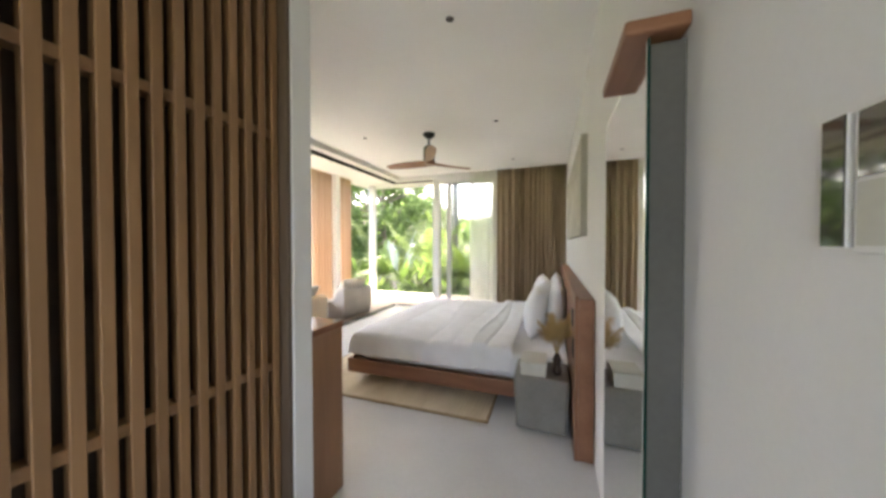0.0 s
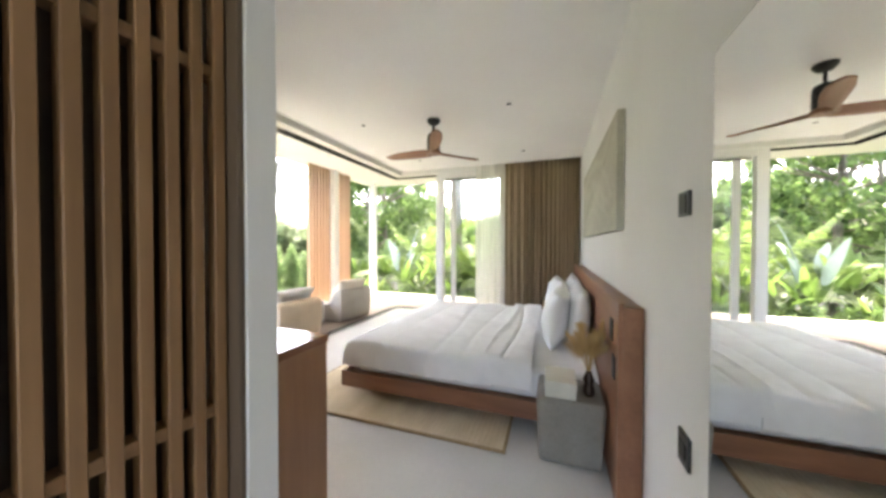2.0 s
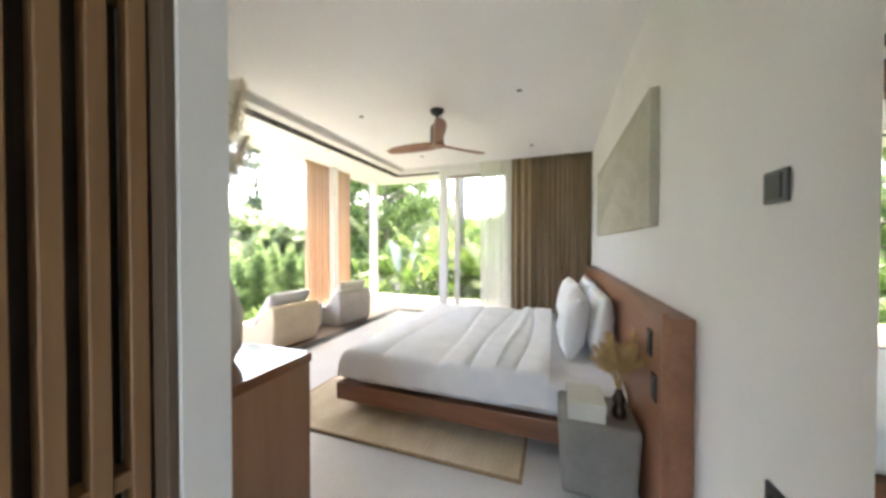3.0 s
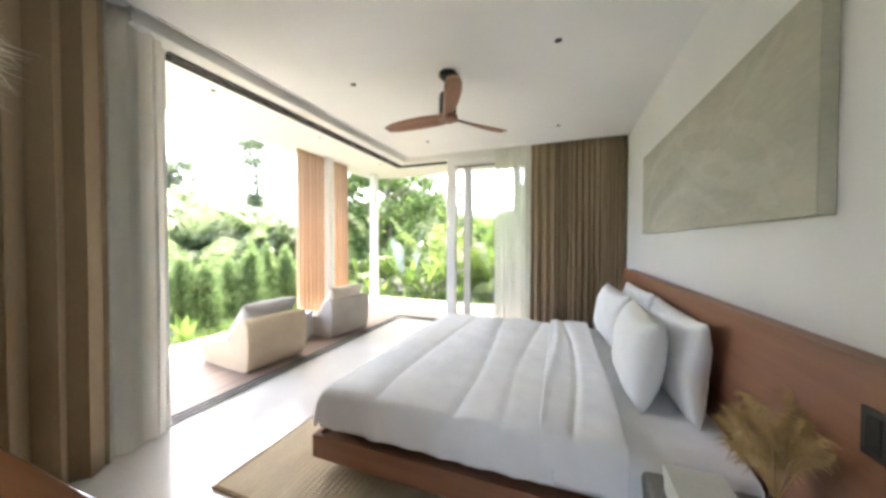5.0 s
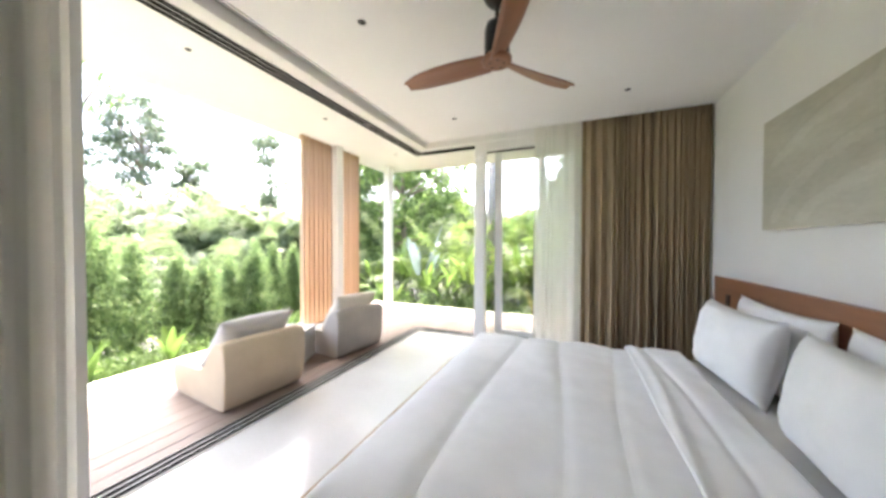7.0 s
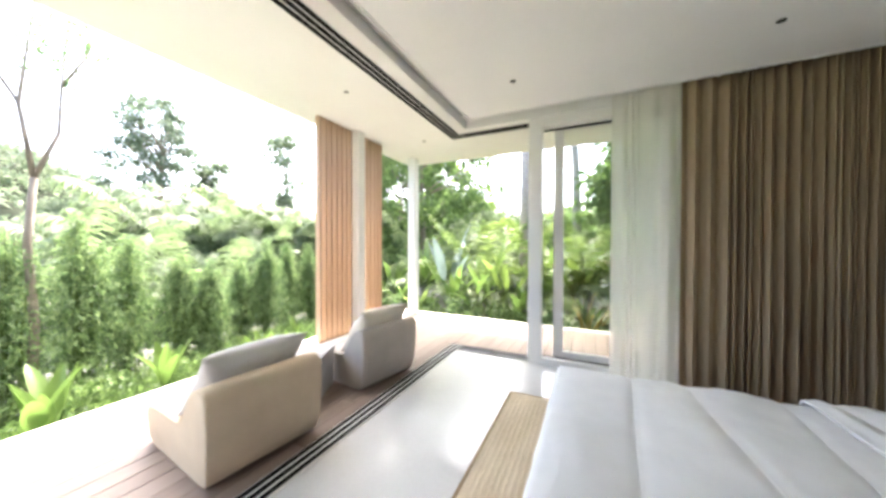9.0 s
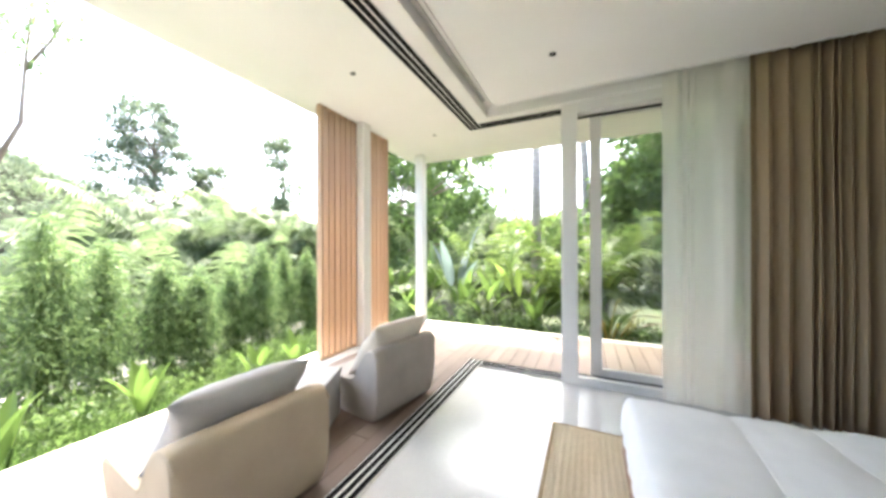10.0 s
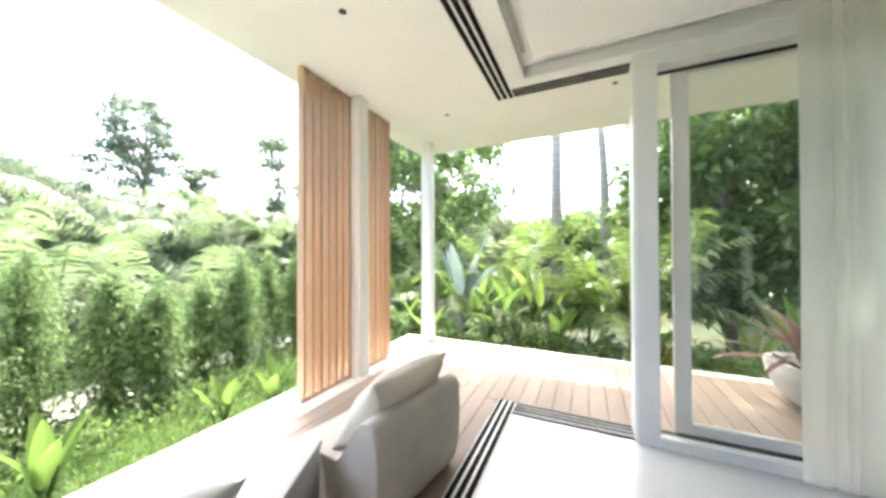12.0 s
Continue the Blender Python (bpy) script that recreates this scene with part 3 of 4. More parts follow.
for xr in (-1.50, -1.12, -0.80):
    base_shape = duvet_shape(-1.885, -0.60, 2.765, 4.915, 0.475, 0.262, 0.06, True, ribs=ribs)
    pts = []
    for q in range(60):
        v = 0.10 + 0.80 * q / 59
        y = 2.765 + (v * (2.15 + 2 * 0.213) - 0.213)
        xx = xr + 0.05 * math.sin(1.7 * y + xr * 9)
        u = (xx + 1.885 + 0.213) / (1.285 + 0.213)
        pts.append(base_shape(u, v) + Vector((0, 0, 0.0065)))
    part("seam", tube(pts, [0.0022] * len(pts), 5), LINEN, dv, "stitched quilt seam")
sh = thing("bed_sheet", (0, 0, 0), "white cotton sheet at the head of the bed", "sheet")
cloth(30, 100, duvet_shape(-0.36, 0.13, 2.785, 4.895, 0.446, 0.255, 0.05, False), LINEN, "cover", sh, 0.006)


def pillow(at, w, h, d, seed, label, mat=LINEN, name="pillow", group="bed pillows", pinch=0.9):
    t = thing(name, at, label, "pillow" if name == "pillow" else "cushion", group)
    bm = bmesh.new()
    n = 22
    for side in (1, -1):
        g = []
        for i in range(n + 1):
            row = []
            for j in range(n + 1):
                a, b = 2 * i / n - 1, 2 * j / n - 1
                e = ((1 - abs(a) ** 2.4) * (1 - abs(b) ** 2.4)) ** 0.46
                k = 1 - 0.11 * pinch * (1 - abs(a) ** 2) * abs(b) ** 4
                q = 1 - 0.11 * pinch * (1 - abs(b) ** 2) * abs(a) ** 4
                nz = noise.noise(Vector((a * 1.6 + seed, b * 1.6, seed * 2.3))) * 0.02 + noise.noise(Vector((a * 5, b * 5, seed))) * 0.010 + noise.noise(Vector((a * 11, b * 9, seed))) * 0.004
                row.append(bm.verts.new((a * w / 2 * q, side * (d / 2 * e) + nz * e, h / 2 + b * h / 2 * k)))
            g.append(row)
        for i in range(n):
            for j in range(n):
                f = (g[i][j], g[i + 1][j], g[i + 1][j + 1], g[i][j + 1])
                bm.faces.new(f if side < 0 else f[::-1])
    bmesh.ops.remove_doubles(bm, verts=bm.verts, dist=0.0008)
    part("cover", bm, mat, t, smooth=True)
    return t


for x, y, z, tilt, turn, s in ((0.042, 3.50, 0.440, 3, 89, 1), (0.040, 4.46, 0.440, 4, 91, 2),
                               (-0.165, 3.53, 0.452, 9, 87, 3), (-0.17, 4.48, 0.452, 10, 94, 4)):
    pillow(pose(x, y, z, 0, 0, turn) @ pose(0, 0, 0, tilt, 0, 0), 0.88 if s < 3 else 0.80, 0.52 if s < 3 else 0.48, 0.185 if s < 3 else 0.24, s,
           "plump white cotton pillow leaning on the headboard" if s < 3 else "plump white cotton pillow standing in front of another")

# ---- rug, night stand ----
rug = thing("rug", (-1.39, 3.865, 0), "natural woven jute rug under the bed", "rug")
part("weave", box(-0.93, 0.93, -1.44, 1.44, 0.001, 0.012, 0.003), RUG, rug)
for x0, x1, y0, y1 in ((-0.945, 0.945, -1.455, -1.435), (-0.945, 0.945, 1.435, 1.455), (-0.945, -0.925, -1.435, 1.435), (0.925, 0.945, -1.435, 1.435)):
    part("binding", box(x0, x1, y0, y1, 0.0008, 0.0135, 0.002), RUG_BIND, rug)

ns = thing("nightstand", (-0.065, 2.62, 0), "tapered grey concrete block nightstand", "nightstand")
b = box(-0.195, 0.195, -0.205, 0.205, 0.0, 0.40, 0.028, 3)
for v in b.verts:
    k = 0.93 + 0.07 * min(1, v.co.z / 0.325) + (0.0 if v.co.z > 0.05 else -0.03)
    v.co.x *= k
    v.co.y *= k
part("body", b, CONCRETE, ns, smooth=True)
bk = thing("storage_box", (-0.12, 2.56, 0.4), "pale sage covered box on the nightstand", "box")
part("body", box(-0.088, 0.088, -0.12, 0.12, 0.0, 0.055, 0.004), PAPER, bk)
part("lid", box(-0.092, 0.092, -0.124, 0.124, 0.056, 0.10, 0.004), PAPER, bk)
plume_vase("dried_flower_vase", (0.045, 2.55, 0.4), "small dark vase with golden dried flowers", 0.44, 26, DRIED, 8,
           [(0.03, 0.0), (0.036, 0.02), (0.03, 0.05), (0.022, 0.07), (0.034, 0.10), (0.020, 0.13), (0.016, 0.15)], BRONZE, 0.17)

# ---- wall art ----
art = thing("wall_panel_art", (XW, 3.84, 1.81), "large sage plaster relief panel with sweeping curves", "wall art")
part("edge", box(-0.047, -0.001, -1.14, 1.14, -0.385, 0.385, 0.002), PLASTER_ART, art)


def relief(u, v):
    y, z = -1.137 + 2.274 * u, -0.382 + 0.764 * v
    h = 0.0
    for k, (cy, cz, r0) in enumerate(((0.1, -0.75, 0.62), (0.05, -0.72, 0.80), (0.15, -0.70, 0.98), (-0.5, 0.9, 0.72), (-0.7, 0.8, 1.0))):
        d = math.hypot((y - cy) * (0.72 if k < 3 else 1), z - cz) - r0
        h += 0.010 * math.exp(-(d / 0.05) ** 2) - 0.004 * math.exp(-((d - 0.06) / 0.05) ** 2)
    h += noise.noise(Vector((y * 3, z * 5, 1))) * 0.003
    edge = min(1.0, 12 * min(u, 1 - u), 12 * min(v, 1 - v))
    return Vector((-0.0475 - max(0.0, h) * edge, y, z))


face = cloth(160, 60, relief, PLASTER_ART, "relief_face", art)
face.data.materials.append(PLASTER_LIGHT)
for p in face.data.polygons:
    if p.center.x < -0.0525 + 0.0035 * noise.noise(p.center * 9):
        p.material_index = 1

# ---- ceiling fan and spots ----
fan = thing("ceiling_fan", (-1.472, 3.78, ZC), "three-bladed wooden ceiling fan with a black motor", "ceiling fan")
part("canopy", lathe([(0.075, 0.0), (0.075, -0.018), (0.05, -0.05), (0.02, -0.06)][::-1]), BLACK_METAL, fan, smooth=True)
part("rod", cyl(0.013, 0.013, -0.16, -0.05, 16), BLACK_METAL, fan)
part("motor", lathe([(0.066, -0.345), (0.072, -0.33), (0.072, -0.20), (0.062, -0.165), (0.03, -0.15)]), BLACK_METAL, fan, smooth=True)
part("hub", lathe([(0.0705, -0.392), (0.085, -0.385), (0.085, -0.362), (0.07, -0.347)]), TEAK, fan, "wooden blade hub")
for k in range(5):
    a = k * 2 * math.pi / 5
    part("screw", cyl(0.006, 0.006, -0.396, -0.391, 10, 0.042 * math.cos(a), 0.042 * math.sin(a)), BRONZE, fan)


def blade():
    bm = bmesh.new()
    n, m = 18, 4
    rows = []
    for i in range(n + 1):
        f = i / n
        r = 0.055 + 0.585 * f
        wdt = 0.10 + 0.035 * math.sin(min(1, f * 1.25) * math.pi * 0.72) - 0.055 * max(0, f - 0.82) / 0.18
        twist = radians(20 * (1 - f) + 8)
        curve = 0.06 * math.sin(f * 1.6)
        row = []
        for j in range(m + 1):
            c = (j / m - 0.5) * wdt
            camber = 0.010 * (1 - (2 * j / m - 1) ** 2)
            row.append(Vector((r, curve + c * math.cos(twist) - 0.03 * f, -0.372 + c * math.sin(twist) + camber + 0.012 * f)))
        rows.append(row)
    top = [[bm.verts.new(p + Vector((0, 0, 0.006))) for p in row] for row in rows]
    bot = [[bm.verts.new(p - Vector((0, 0, 0.006))) for p in row] for row in rows]
    for i in range(n):
        for j in range(m):
            bm.faces.new((top[i][j], top[i + 1][j], top[i + 1][j + 1], top[i][j + 1]))
            bm.faces.new((bot[i][j], bot[i][j + 1], bot[i + 1][j + 1], bot[i + 1][j]))
        for a, e in ((0, 1), (m, -1)):
            f = (top[i][a], bot[i][a], bot[i + 1][a], top[i + 1][a])
            bm.faces.new(f if e > 0 else f[::-1])
    for i in (0, n):
        for j in range(m):
            bm.faces.new((top[i][j], top[i][j + 1], bot[i][j + 1], bot[i][j]))
    return bm


for ang in (170, 290, 50):
    bl = part("blade", blade(), TEAK_X, fan, "", True)
    bl.rotation_euler = (0, 0, radians(ang))

for nm, pts, z in (("ceiling_spotlight", ((-0.6, 1.965), (-2.327, 1.965), (-0.6, 3.648), (-2.327, 3.648), (-0.606, 5.316), (-2.326, 5.316)), ZC),
                   ("porch_spotlight", ((-4.145, 3.615), (-4.145, 5.22), (-4.15, 7.005), (-2.35, 7.065), (-0.6, 7.065)), 3.0)):
    for x, y in pts:
        s = thing(nm, (x, y, z), "small recessed black downlight in the white ceiling", "spotlight", nm + "s")
        part("ring", lathe([(0.012, -0.001), (0.026, -0.003), (0.026, -0.0005)]), BLACK, s)
        part("well", cyl(0.02, 0.02, -0.0045, -0.002, 20), BLACK, s)


# ---- lounge chairs and side table on the deck ----
def lounge_chair(at, mat, label, w, sc):
    """A low bean lounge: the seat runs to -x, the back stands at +x."""
    t = thing("lounge_chair", at, label, "lounge chair", "lounge chairs on the deck")
    prof = [(-0.82, 0.02), (-0.85, 0.06), (-0.85, 0.22), (-0.82, 0.275), (-0.60, 0.285), (-0.40, 0.285), (-0.30, 0.305), (-0.235, 0.40), (-0.18, 0.51),
            (-0.10, 0.555), (-0.03, 0.55), (0.005, 0.50), (0.02, 0.34), (0.0, 0.12), (-0.03, 0.02), (-0.10, 0.0), (-0.40, 0.0), (-0.78, 0.0)]
    prof = [(x * sc, z) for x, z in prof]
    bm = bmesh.new()
    rings = []
    for f in (-1, -0.985, -0.95, -0.85, -0.6, -0.3, 0, 0.3, 0.6, 0.85, 0.95, 0.985, 1):
        y = f * w / 2
        puff = (1 - abs(f) ** 14)
        ring = []
        for k, (x, z) in enumerate(prof):
            cx, cz = -0.36, 0.22
            s = 0.95 + 0.05 * puff
            xx, zz = cx + (x - cx) * s, cz + (z - cz) * s if z > 0.02 else z
            wob = noise.noise(Vector((x * 4, y * 4, z * 4))) * 0.012
            ring.append(bm.verts.new((xx + wob, y * (0.95 + 0.07 * min(1.0, z / 0.16)), max(0.0, zz + wob * (z > 0.02)))))
        rings.append(ring)
    m = len(prof)
    for a, b in zip(rings, rings[1:]):
        for k in range(m):
            bm.faces.new((a[k], a[(k + 1) % m], b[(k + 1) % m], b[k]))
    bm.faces.new(rings[0][::-1])
    bm.faces.new(rings[-1])
    bmesh.ops.recalc_face_normals(bm, faces=bm.faces)
    body = part("body", bm, mat, t, smooth=True)
    sm = body.modifiers.new("soften", "SUBSURF")
    sm.levels = sm.render_levels = 2
    for side in (-1, 1):
        pts = [(x * 0.985, side * (w / 2 - 0.004), 0.22 + (z - 0.22) * 0.93) for x, z in prof[3:12]]
        part("piping", tube(pts, [0.005] * len(pts), 6), mat, body)
    return t


lounge_chair(pose(-3.43, 3.82, 0.0, 0, 0, -6), BEIGE, "low beige fabric bean lounge chair on the deck", 0.69, 1.06)
lounge_chair(pose(-3.42, 5.06, 0.0, 0, 0, -10), GREY, "low grey fabric bean lounge chair on the deck", 0.70, 0.86)
pillow(pose(-3.89, 3.87, 0.285, 0, 0, 84) @ pose(0, 0, 0, 40, 0, 0), 0.64, 0.53, 0.22, 11, "pale grey cushion leaning on the beige lounge chair", PALE_GREY, "cushion", "chair cushions")
pillow(pose(-3.81, 5.13, 0.285, 0, 0, 80) @ pose(0, 0, 0, 38, 0, 0), 0.62, 0.53, 0.21, 12, "cream cushion leaning on the grey lounge chair", CREAM, "cushion", "chair cushions")

tb = thing("side_table", pose(-3.99, 4.52, 0, 0, 0, 25), "low square grey side table between the chairs", "side table")
b = box(-0.20, 0.20, -0.20, 0.20, 0.0, 0.325, 0.006)
for v in b.verts:
    k = 0.955 + 0.035 * v.co.z / 0.325
    v.co.x *= k
    v.co.y *= k
part("body", b, GREY_TABLE, tb)
part("top", box(-0.205, 0.205, -0.205, 0.205, 0.325, 0.362, 0.008), GREY_TABLE, tb)

# ---- deck, edge, posts, louvre screens ----
structure("deck_base", box(-4.80, 3.0, -1.7, 7.80, -0.20, -0.032), CONCRETE, "concrete base under the deck boards", "deck")
structure("deck_edge", box(-5.22, -4.742, -1.7, 7.88, -0.45, 0.004, 0.006), STONE, "pale stone edge of the deck", "kerb")
structure("deck_edge_far", box(-4.742, 3.0, 7.75, 7.88, -0.45, 0.004, 0.006), STONE, "pale stone edge of the deck", "kerb")


def square_post(x, y, label):
    t = thing("porch_post", (x, y, 0), label, "post", "porch posts")
    part("shaft", box(-0.075, 0.075, -0.075, 0.075, 0.0, 3.0, 0.006), FRAME, t)
    part("base_plate", box(-0.085, 0.085, -0.085, 0.085, 0.0, 0.012, 0.002), FRAME, t)
    return t


square_post(-4.83, 7.80, "square white porch post at the deck corner")
square_post(-4.86, 6.23, "square white porch post between two louvre screens")
for y0, n in ((5.53, 7), (6.45, 5)):
    ls = thing("louvre_screen", (-4.93, y0, 0), "upright cedar louvre screen at the deck edge", "screen", "louvre screens")
    for i in range(n):
        s = part("louvre", box(-0.040, 0.040, -0.015, 0.015, 0.03, 2.985, 0.003, 1), LOUVRE, ls)
        s.matrix_local = pose(0, 0.02 + i * 0.096, 0, 0, 0, 4)
    part("rail", box(-0.02, 0.02, 0.0, 0.096 * n - 0.05, 0.004, 0.03), LOUVRE, ls)
    part("rail", box(-0.02, 0.02, 0.0, 0.096 * n - 0.05, 2.985, 3.0), LOUVRE, ls)

# ---- garden ----
def ground_height(x, y):
    d = max(-5.1 - x, y - 7.9, 0.0)
    z = -0.30 - 0.14 * min(d, 7.0) + 0.02 * max(0.0, d - 9)
    z += 0.10 * noise.noise(Vector((x * 0.35, y * 0.35, 0))) * min(1, d)
    return z


bm = bmesh.new()
rings = []
radii = [0.5, 3, 5, 6, 7, 8, 9, 10, 11.5, 13, 15, 18, 22, 28, 36, 46, 58, 72, 88, 110, 150, 400, 2000]
for r in radii:
    ring = []
    for k in range(96):
        a = 2 * math.pi * k / 96
        x, y = -2 + r * math.cos(a), 4 + r * math.sin(a)
        ring.append(bm.verts.new((x, y, ground_height(x, y) if r < 140 else -2)))
    rings.append(ring)
for a, b in zip(rings, rings[1:]):
    for k in range(96):
        bm.faces.new((a[k], a[(k + 1) % 96], b[(k + 1) % 96], b[k]))
bm.faces.new(rings[0])
structure("ground", bm, SOIL, "garden ground falling away to distant hills", "ground", True)


def leaf_mesh(name, pos, nrm, size, aspect, rs, mat, droop=0.25):
    """Many separate folded leaves: four triangles each."""
    n = len(pos)
    d = rs.normal(size=(n, 3)) + nrm * 0.9
    d[:, 2] -= droop
    d /= np.linalg.norm(d, axis=1)[:, None]
    o = np.cross(d, rs.normal(size=(n, 3)))
    o /= np.linalg.norm(o, axis=1)[:, None]
    s = size * rs.uniform(0.6, 1.35, n)[:, None]
    up = np.cross(o, d)
    p0 = pos
    mid = pos + d * s * 0.5
    w = o * s * aspect * 0.5
    vs = np.stack([p0, mid + w + up * s * 0.06, mid - w + up * s * 0.06, pos + d * s - np.array([0, 0, 0.12]) * s, mid], 1).reshape(-1, 3)
    base = (np.arange(n) * 5)[:, None]
    fs = np.concatenate([base + np.array([[0, 1, 4]]), base + np.array([[0, 4, 2]]), base + np.array([[1, 3, 4]]), base + np.array([[4, 3, 2]])], 0)
    me = bpy.data.meshes.new(name)
    me.from_pydata(vs.tolist(), [], fs.tolist())
    me.materials.append(mat)
    return me


def clumps(rs, centre, radii3, n_clump, per, clump_r):
    """Leaf places in clumps scattered through an uneven ellipsoid shell."""
    c = rs.normal(size=(n_clump, 3))
    c /= np.linalg.norm(c, axis=1)[:, None]
    c *= rs.uniform(0.45, 1.0, n_clump)[:, None] ** 0.6
    c = c * np.array(radii3) + np.array(centre)
    nrm = rs.normal(size=(n_clump, per, 3))
    nrm /= np.linalg.norm(nrm, axis=2)[:, :, None]
    p = c[:, None, :] + nrm * clump_r * rs.uniform(0.3, 1.0, (n_clump, per, 1)) * np.array([1, 1, 0.7])
    return c, p.reshape(-1, 3), nrm.reshape(-1, 3)


def broad_tree(name, x, y, height, crown, label, mat, seed, n_clump=90, per=70, leaf=0.22, clump_r=0.55, trunk_r=0.16, low=0.5, bark=BARK, tiers=()):
    rs = np.random.RandomState(seed)
    rnd = random.Random(seed)
    z0 = ground_height(x, y)
    t = thing(name, (x, y, z0), label, "tree")
    cz = height * (1 + low) / 2
    c, p, nrm = clumps(rs, (0, 0, cz), (crown, crown, height * (1 - low) / 2), n_clump, per, clump_r)
    if tiers:
        c = np.array([(rr * math.cos(a), rr * math.sin(a), height * zf + rs.uniform(-0.25, 0.25)) for zf, rad, m in tiers
                      for a, rr in [(2 * math.pi * (q + rs.uniform(-0.3, 0.3)) / m, rad * rs.uniform(0.35, 1.0)) for q in range(m)]])
        n_clump = len(c)
        nrm = rs.normal(size=(n_clump, per, 3))
        nrm /= np.linalg.norm(nrm, axis=2)[:, :, None]
        p = (c[:, None, :] + nrm * clump_r * rs.uniform(0.2, 1.0, (n_clump, per, 1)) * np.array([1, 1, 0.42])).reshape(-1, 3)
        nrm = nrm.reshape(-1, 3)
    lean = Vector((rnd.uniform(-0.3, 0.3), rnd.uniform(-0.3, 0.3), 0))
    pts = [Vector((0, 0, -0.2)), Vector((0, 0, height * 0.25)) + lean * 0.4, Vector((0, 0, height * 0.55)) + lean, Vector((0, 0, height * 0.92)) + lean * 0.6]
    bm2 = tube(pts, [trunk_r * 1.15, trunk_r * 0.9, trunk_r * 0.55, trunk_r * 0.12], 10)
    for k in range(0, n_clump, max(1, n_clump // 26)):
        e = Vector(c[k])
        st = pts[1].lerp(pts[3], min(0.95, max(0.05, (e.z / height - 0.3) * 1.0)))
        mid = st.lerp(e, 0.5) + Vector((0, 0, -0.1 * (e - st).length))
        tube([st, mid, e], [trunk_r * 0.32, trunk_r * 0.2, trunk_r * 0.05], 6, bm2)
    part("trunk", bm2, bark, t, smooth=True)
    ob = new("crown", leaf_mesh("crown", p, nrm, leaf, 0.5, rs, mat))
    ob.parent = t
    return t


def frond(bm, base, direction, length, rs, width=0.28, n=26, droop=0.9, lift=0.5, hang=0.0):
    """One feather palm leaf: a bent midrib with leaflets on both sides."""
    d = Vector((math.cos(direction), math.sin(direction), 0))
    side = Vector((-d.y, d.x, 0))
    pts = []
    for i in range(9):
        f = i / 8
        pts.append(Vector(base) + d * length * (f - 0.12 * f * f) + Vector((0, 0, length * (lift * f - droop * f * f * 0.75))))
    tube(pts, [0.018 * (1 - 0.85 * i / 8) for i in range(9)], 5, bm)
    for i in range(n):
        f = 0.14 + 0.85 * i / n
        k = f * 8
        a = pts[int(k)].lerp(pts[min(8, int(k) + 1)], k - int(k))
        tan = (pts[min(8, int(k) + 1)] - pts[int(k)]).normalized()
        ll = length * width * (math.sin(math.pi * min(1, f * 0.85 + 0.12)) ** 0.6) * rs.uniform(0.8, 1.1)
        for s in (-1, 1):
            q = (side * s + tan * 0.55 + Vector((0, 0, rs.uniform(-0.55, 0.1) - hang))).normalized()
            w = tan * 0.022 * (length / 1.6)
            v = [bm.verts.new(a - w), bm.verts.new(a + q * ll * 0.5 - w * 1.1 + Vector((0, 0, 0.01))), bm.verts.new(a + q * ll - Vector((0, 0, ll * 0.25))),
                 bm.verts.new(a + q * ll * 0.5 + w * 1.1), bm.verts.new(a + w)]
            bm.faces.new(v)
    return bm


def palm(name, x, y, trunk_h, n_fronds, length, label, mat, seed, trunk_r=0.10, droop=0.9, lift=0.55, leaflets=26, z0=None, hang=0.0):
    rs = np.random.RandomState(seed)
    z = ground_height(x, y) if z0 is None else z0
    t = thing(name, (x, y, z), label, "palm")
    lean = Vector((rs.uniform(-0.06, 0.06) * trunk_h, rs.uniform(-0.06, 0.06) * trunk_h, 0))
    pts = [Vector((0, 0, -0.2)), lean * 0.3 + Vector((0, 0, trunk_h * 0.5)), lean + Vector((0, 0, trunk_h))]
    part("trunk", tube(pts, [trunk_r * 1.2, trunk_r, trunk_r * 0.85], 12), PALM_BARK, t, smooth=True)
    for k in range(n_fronds):
        bm2 = frond(bmesh.new(), pts[2], k * 2.399 + rs.uniform(-0.2, 0.2), length * rs.uniform(0.8, 1.1), rs, droop=droop * rs.uniform(0.7, 1.25),
                    lift=lift * rs.uniform(0.3, 1.6), n=leaflets, hang=hang)
        part("frond", bm2, mat, t)
    return t


def blade_leaf(bm, base, azimuth, length, width, stalk, tilt, bend, rs, fold=0.18):
    """One paddle leaf on a stalk, arching away from its base."""
    d = Vector((math.cos(azimuth), math.sin(azimuth), 0))
    s = Vector((-d.y, d.x, 0))
    p, pitch = Vector(base), tilt
    pts = [p.copy()]
    step = stalk / 4
    for i in range(4):
        p += (d * math.cos(pitch) + Vector((0, 0, math.sin(pitch)))) * step
        pitch -= bend * 0.08
        pts.append(p.copy())
    tube(pts, [0.014, 0.013, 0.012, 0.011, 0.010], 6, bm)
    n = 12
    last = None
    for i in range(n + 1):
        f = i / n
        w = width * 0.5 * (math.sin(math.pi * min(1, f ** 0.75)) ** 0.7 if 0 < f < 1 else 0.02) + 0.003
        nn = (Vector((0, 0, 1)) * math.cos(pitch) - d * math.sin(pitch))
        rag = rs.uniform(0.94, 1.04)
        row = [bm.verts.new(p + s * w * k * rag + nn * (abs(k) * w * fold * 2)) for k in (-1, -0.5, 0, 0.5, 1)]
        if last:
            for k in range(4):
                bm.faces.new((last[k], last[k + 1], row[k + 1], row[k]))
        last = row
        p += (d * math.cos(pitch) + Vector((0, 0, math.sin(pitch)))) * length / n
        pitch -= bend / n
    return bm


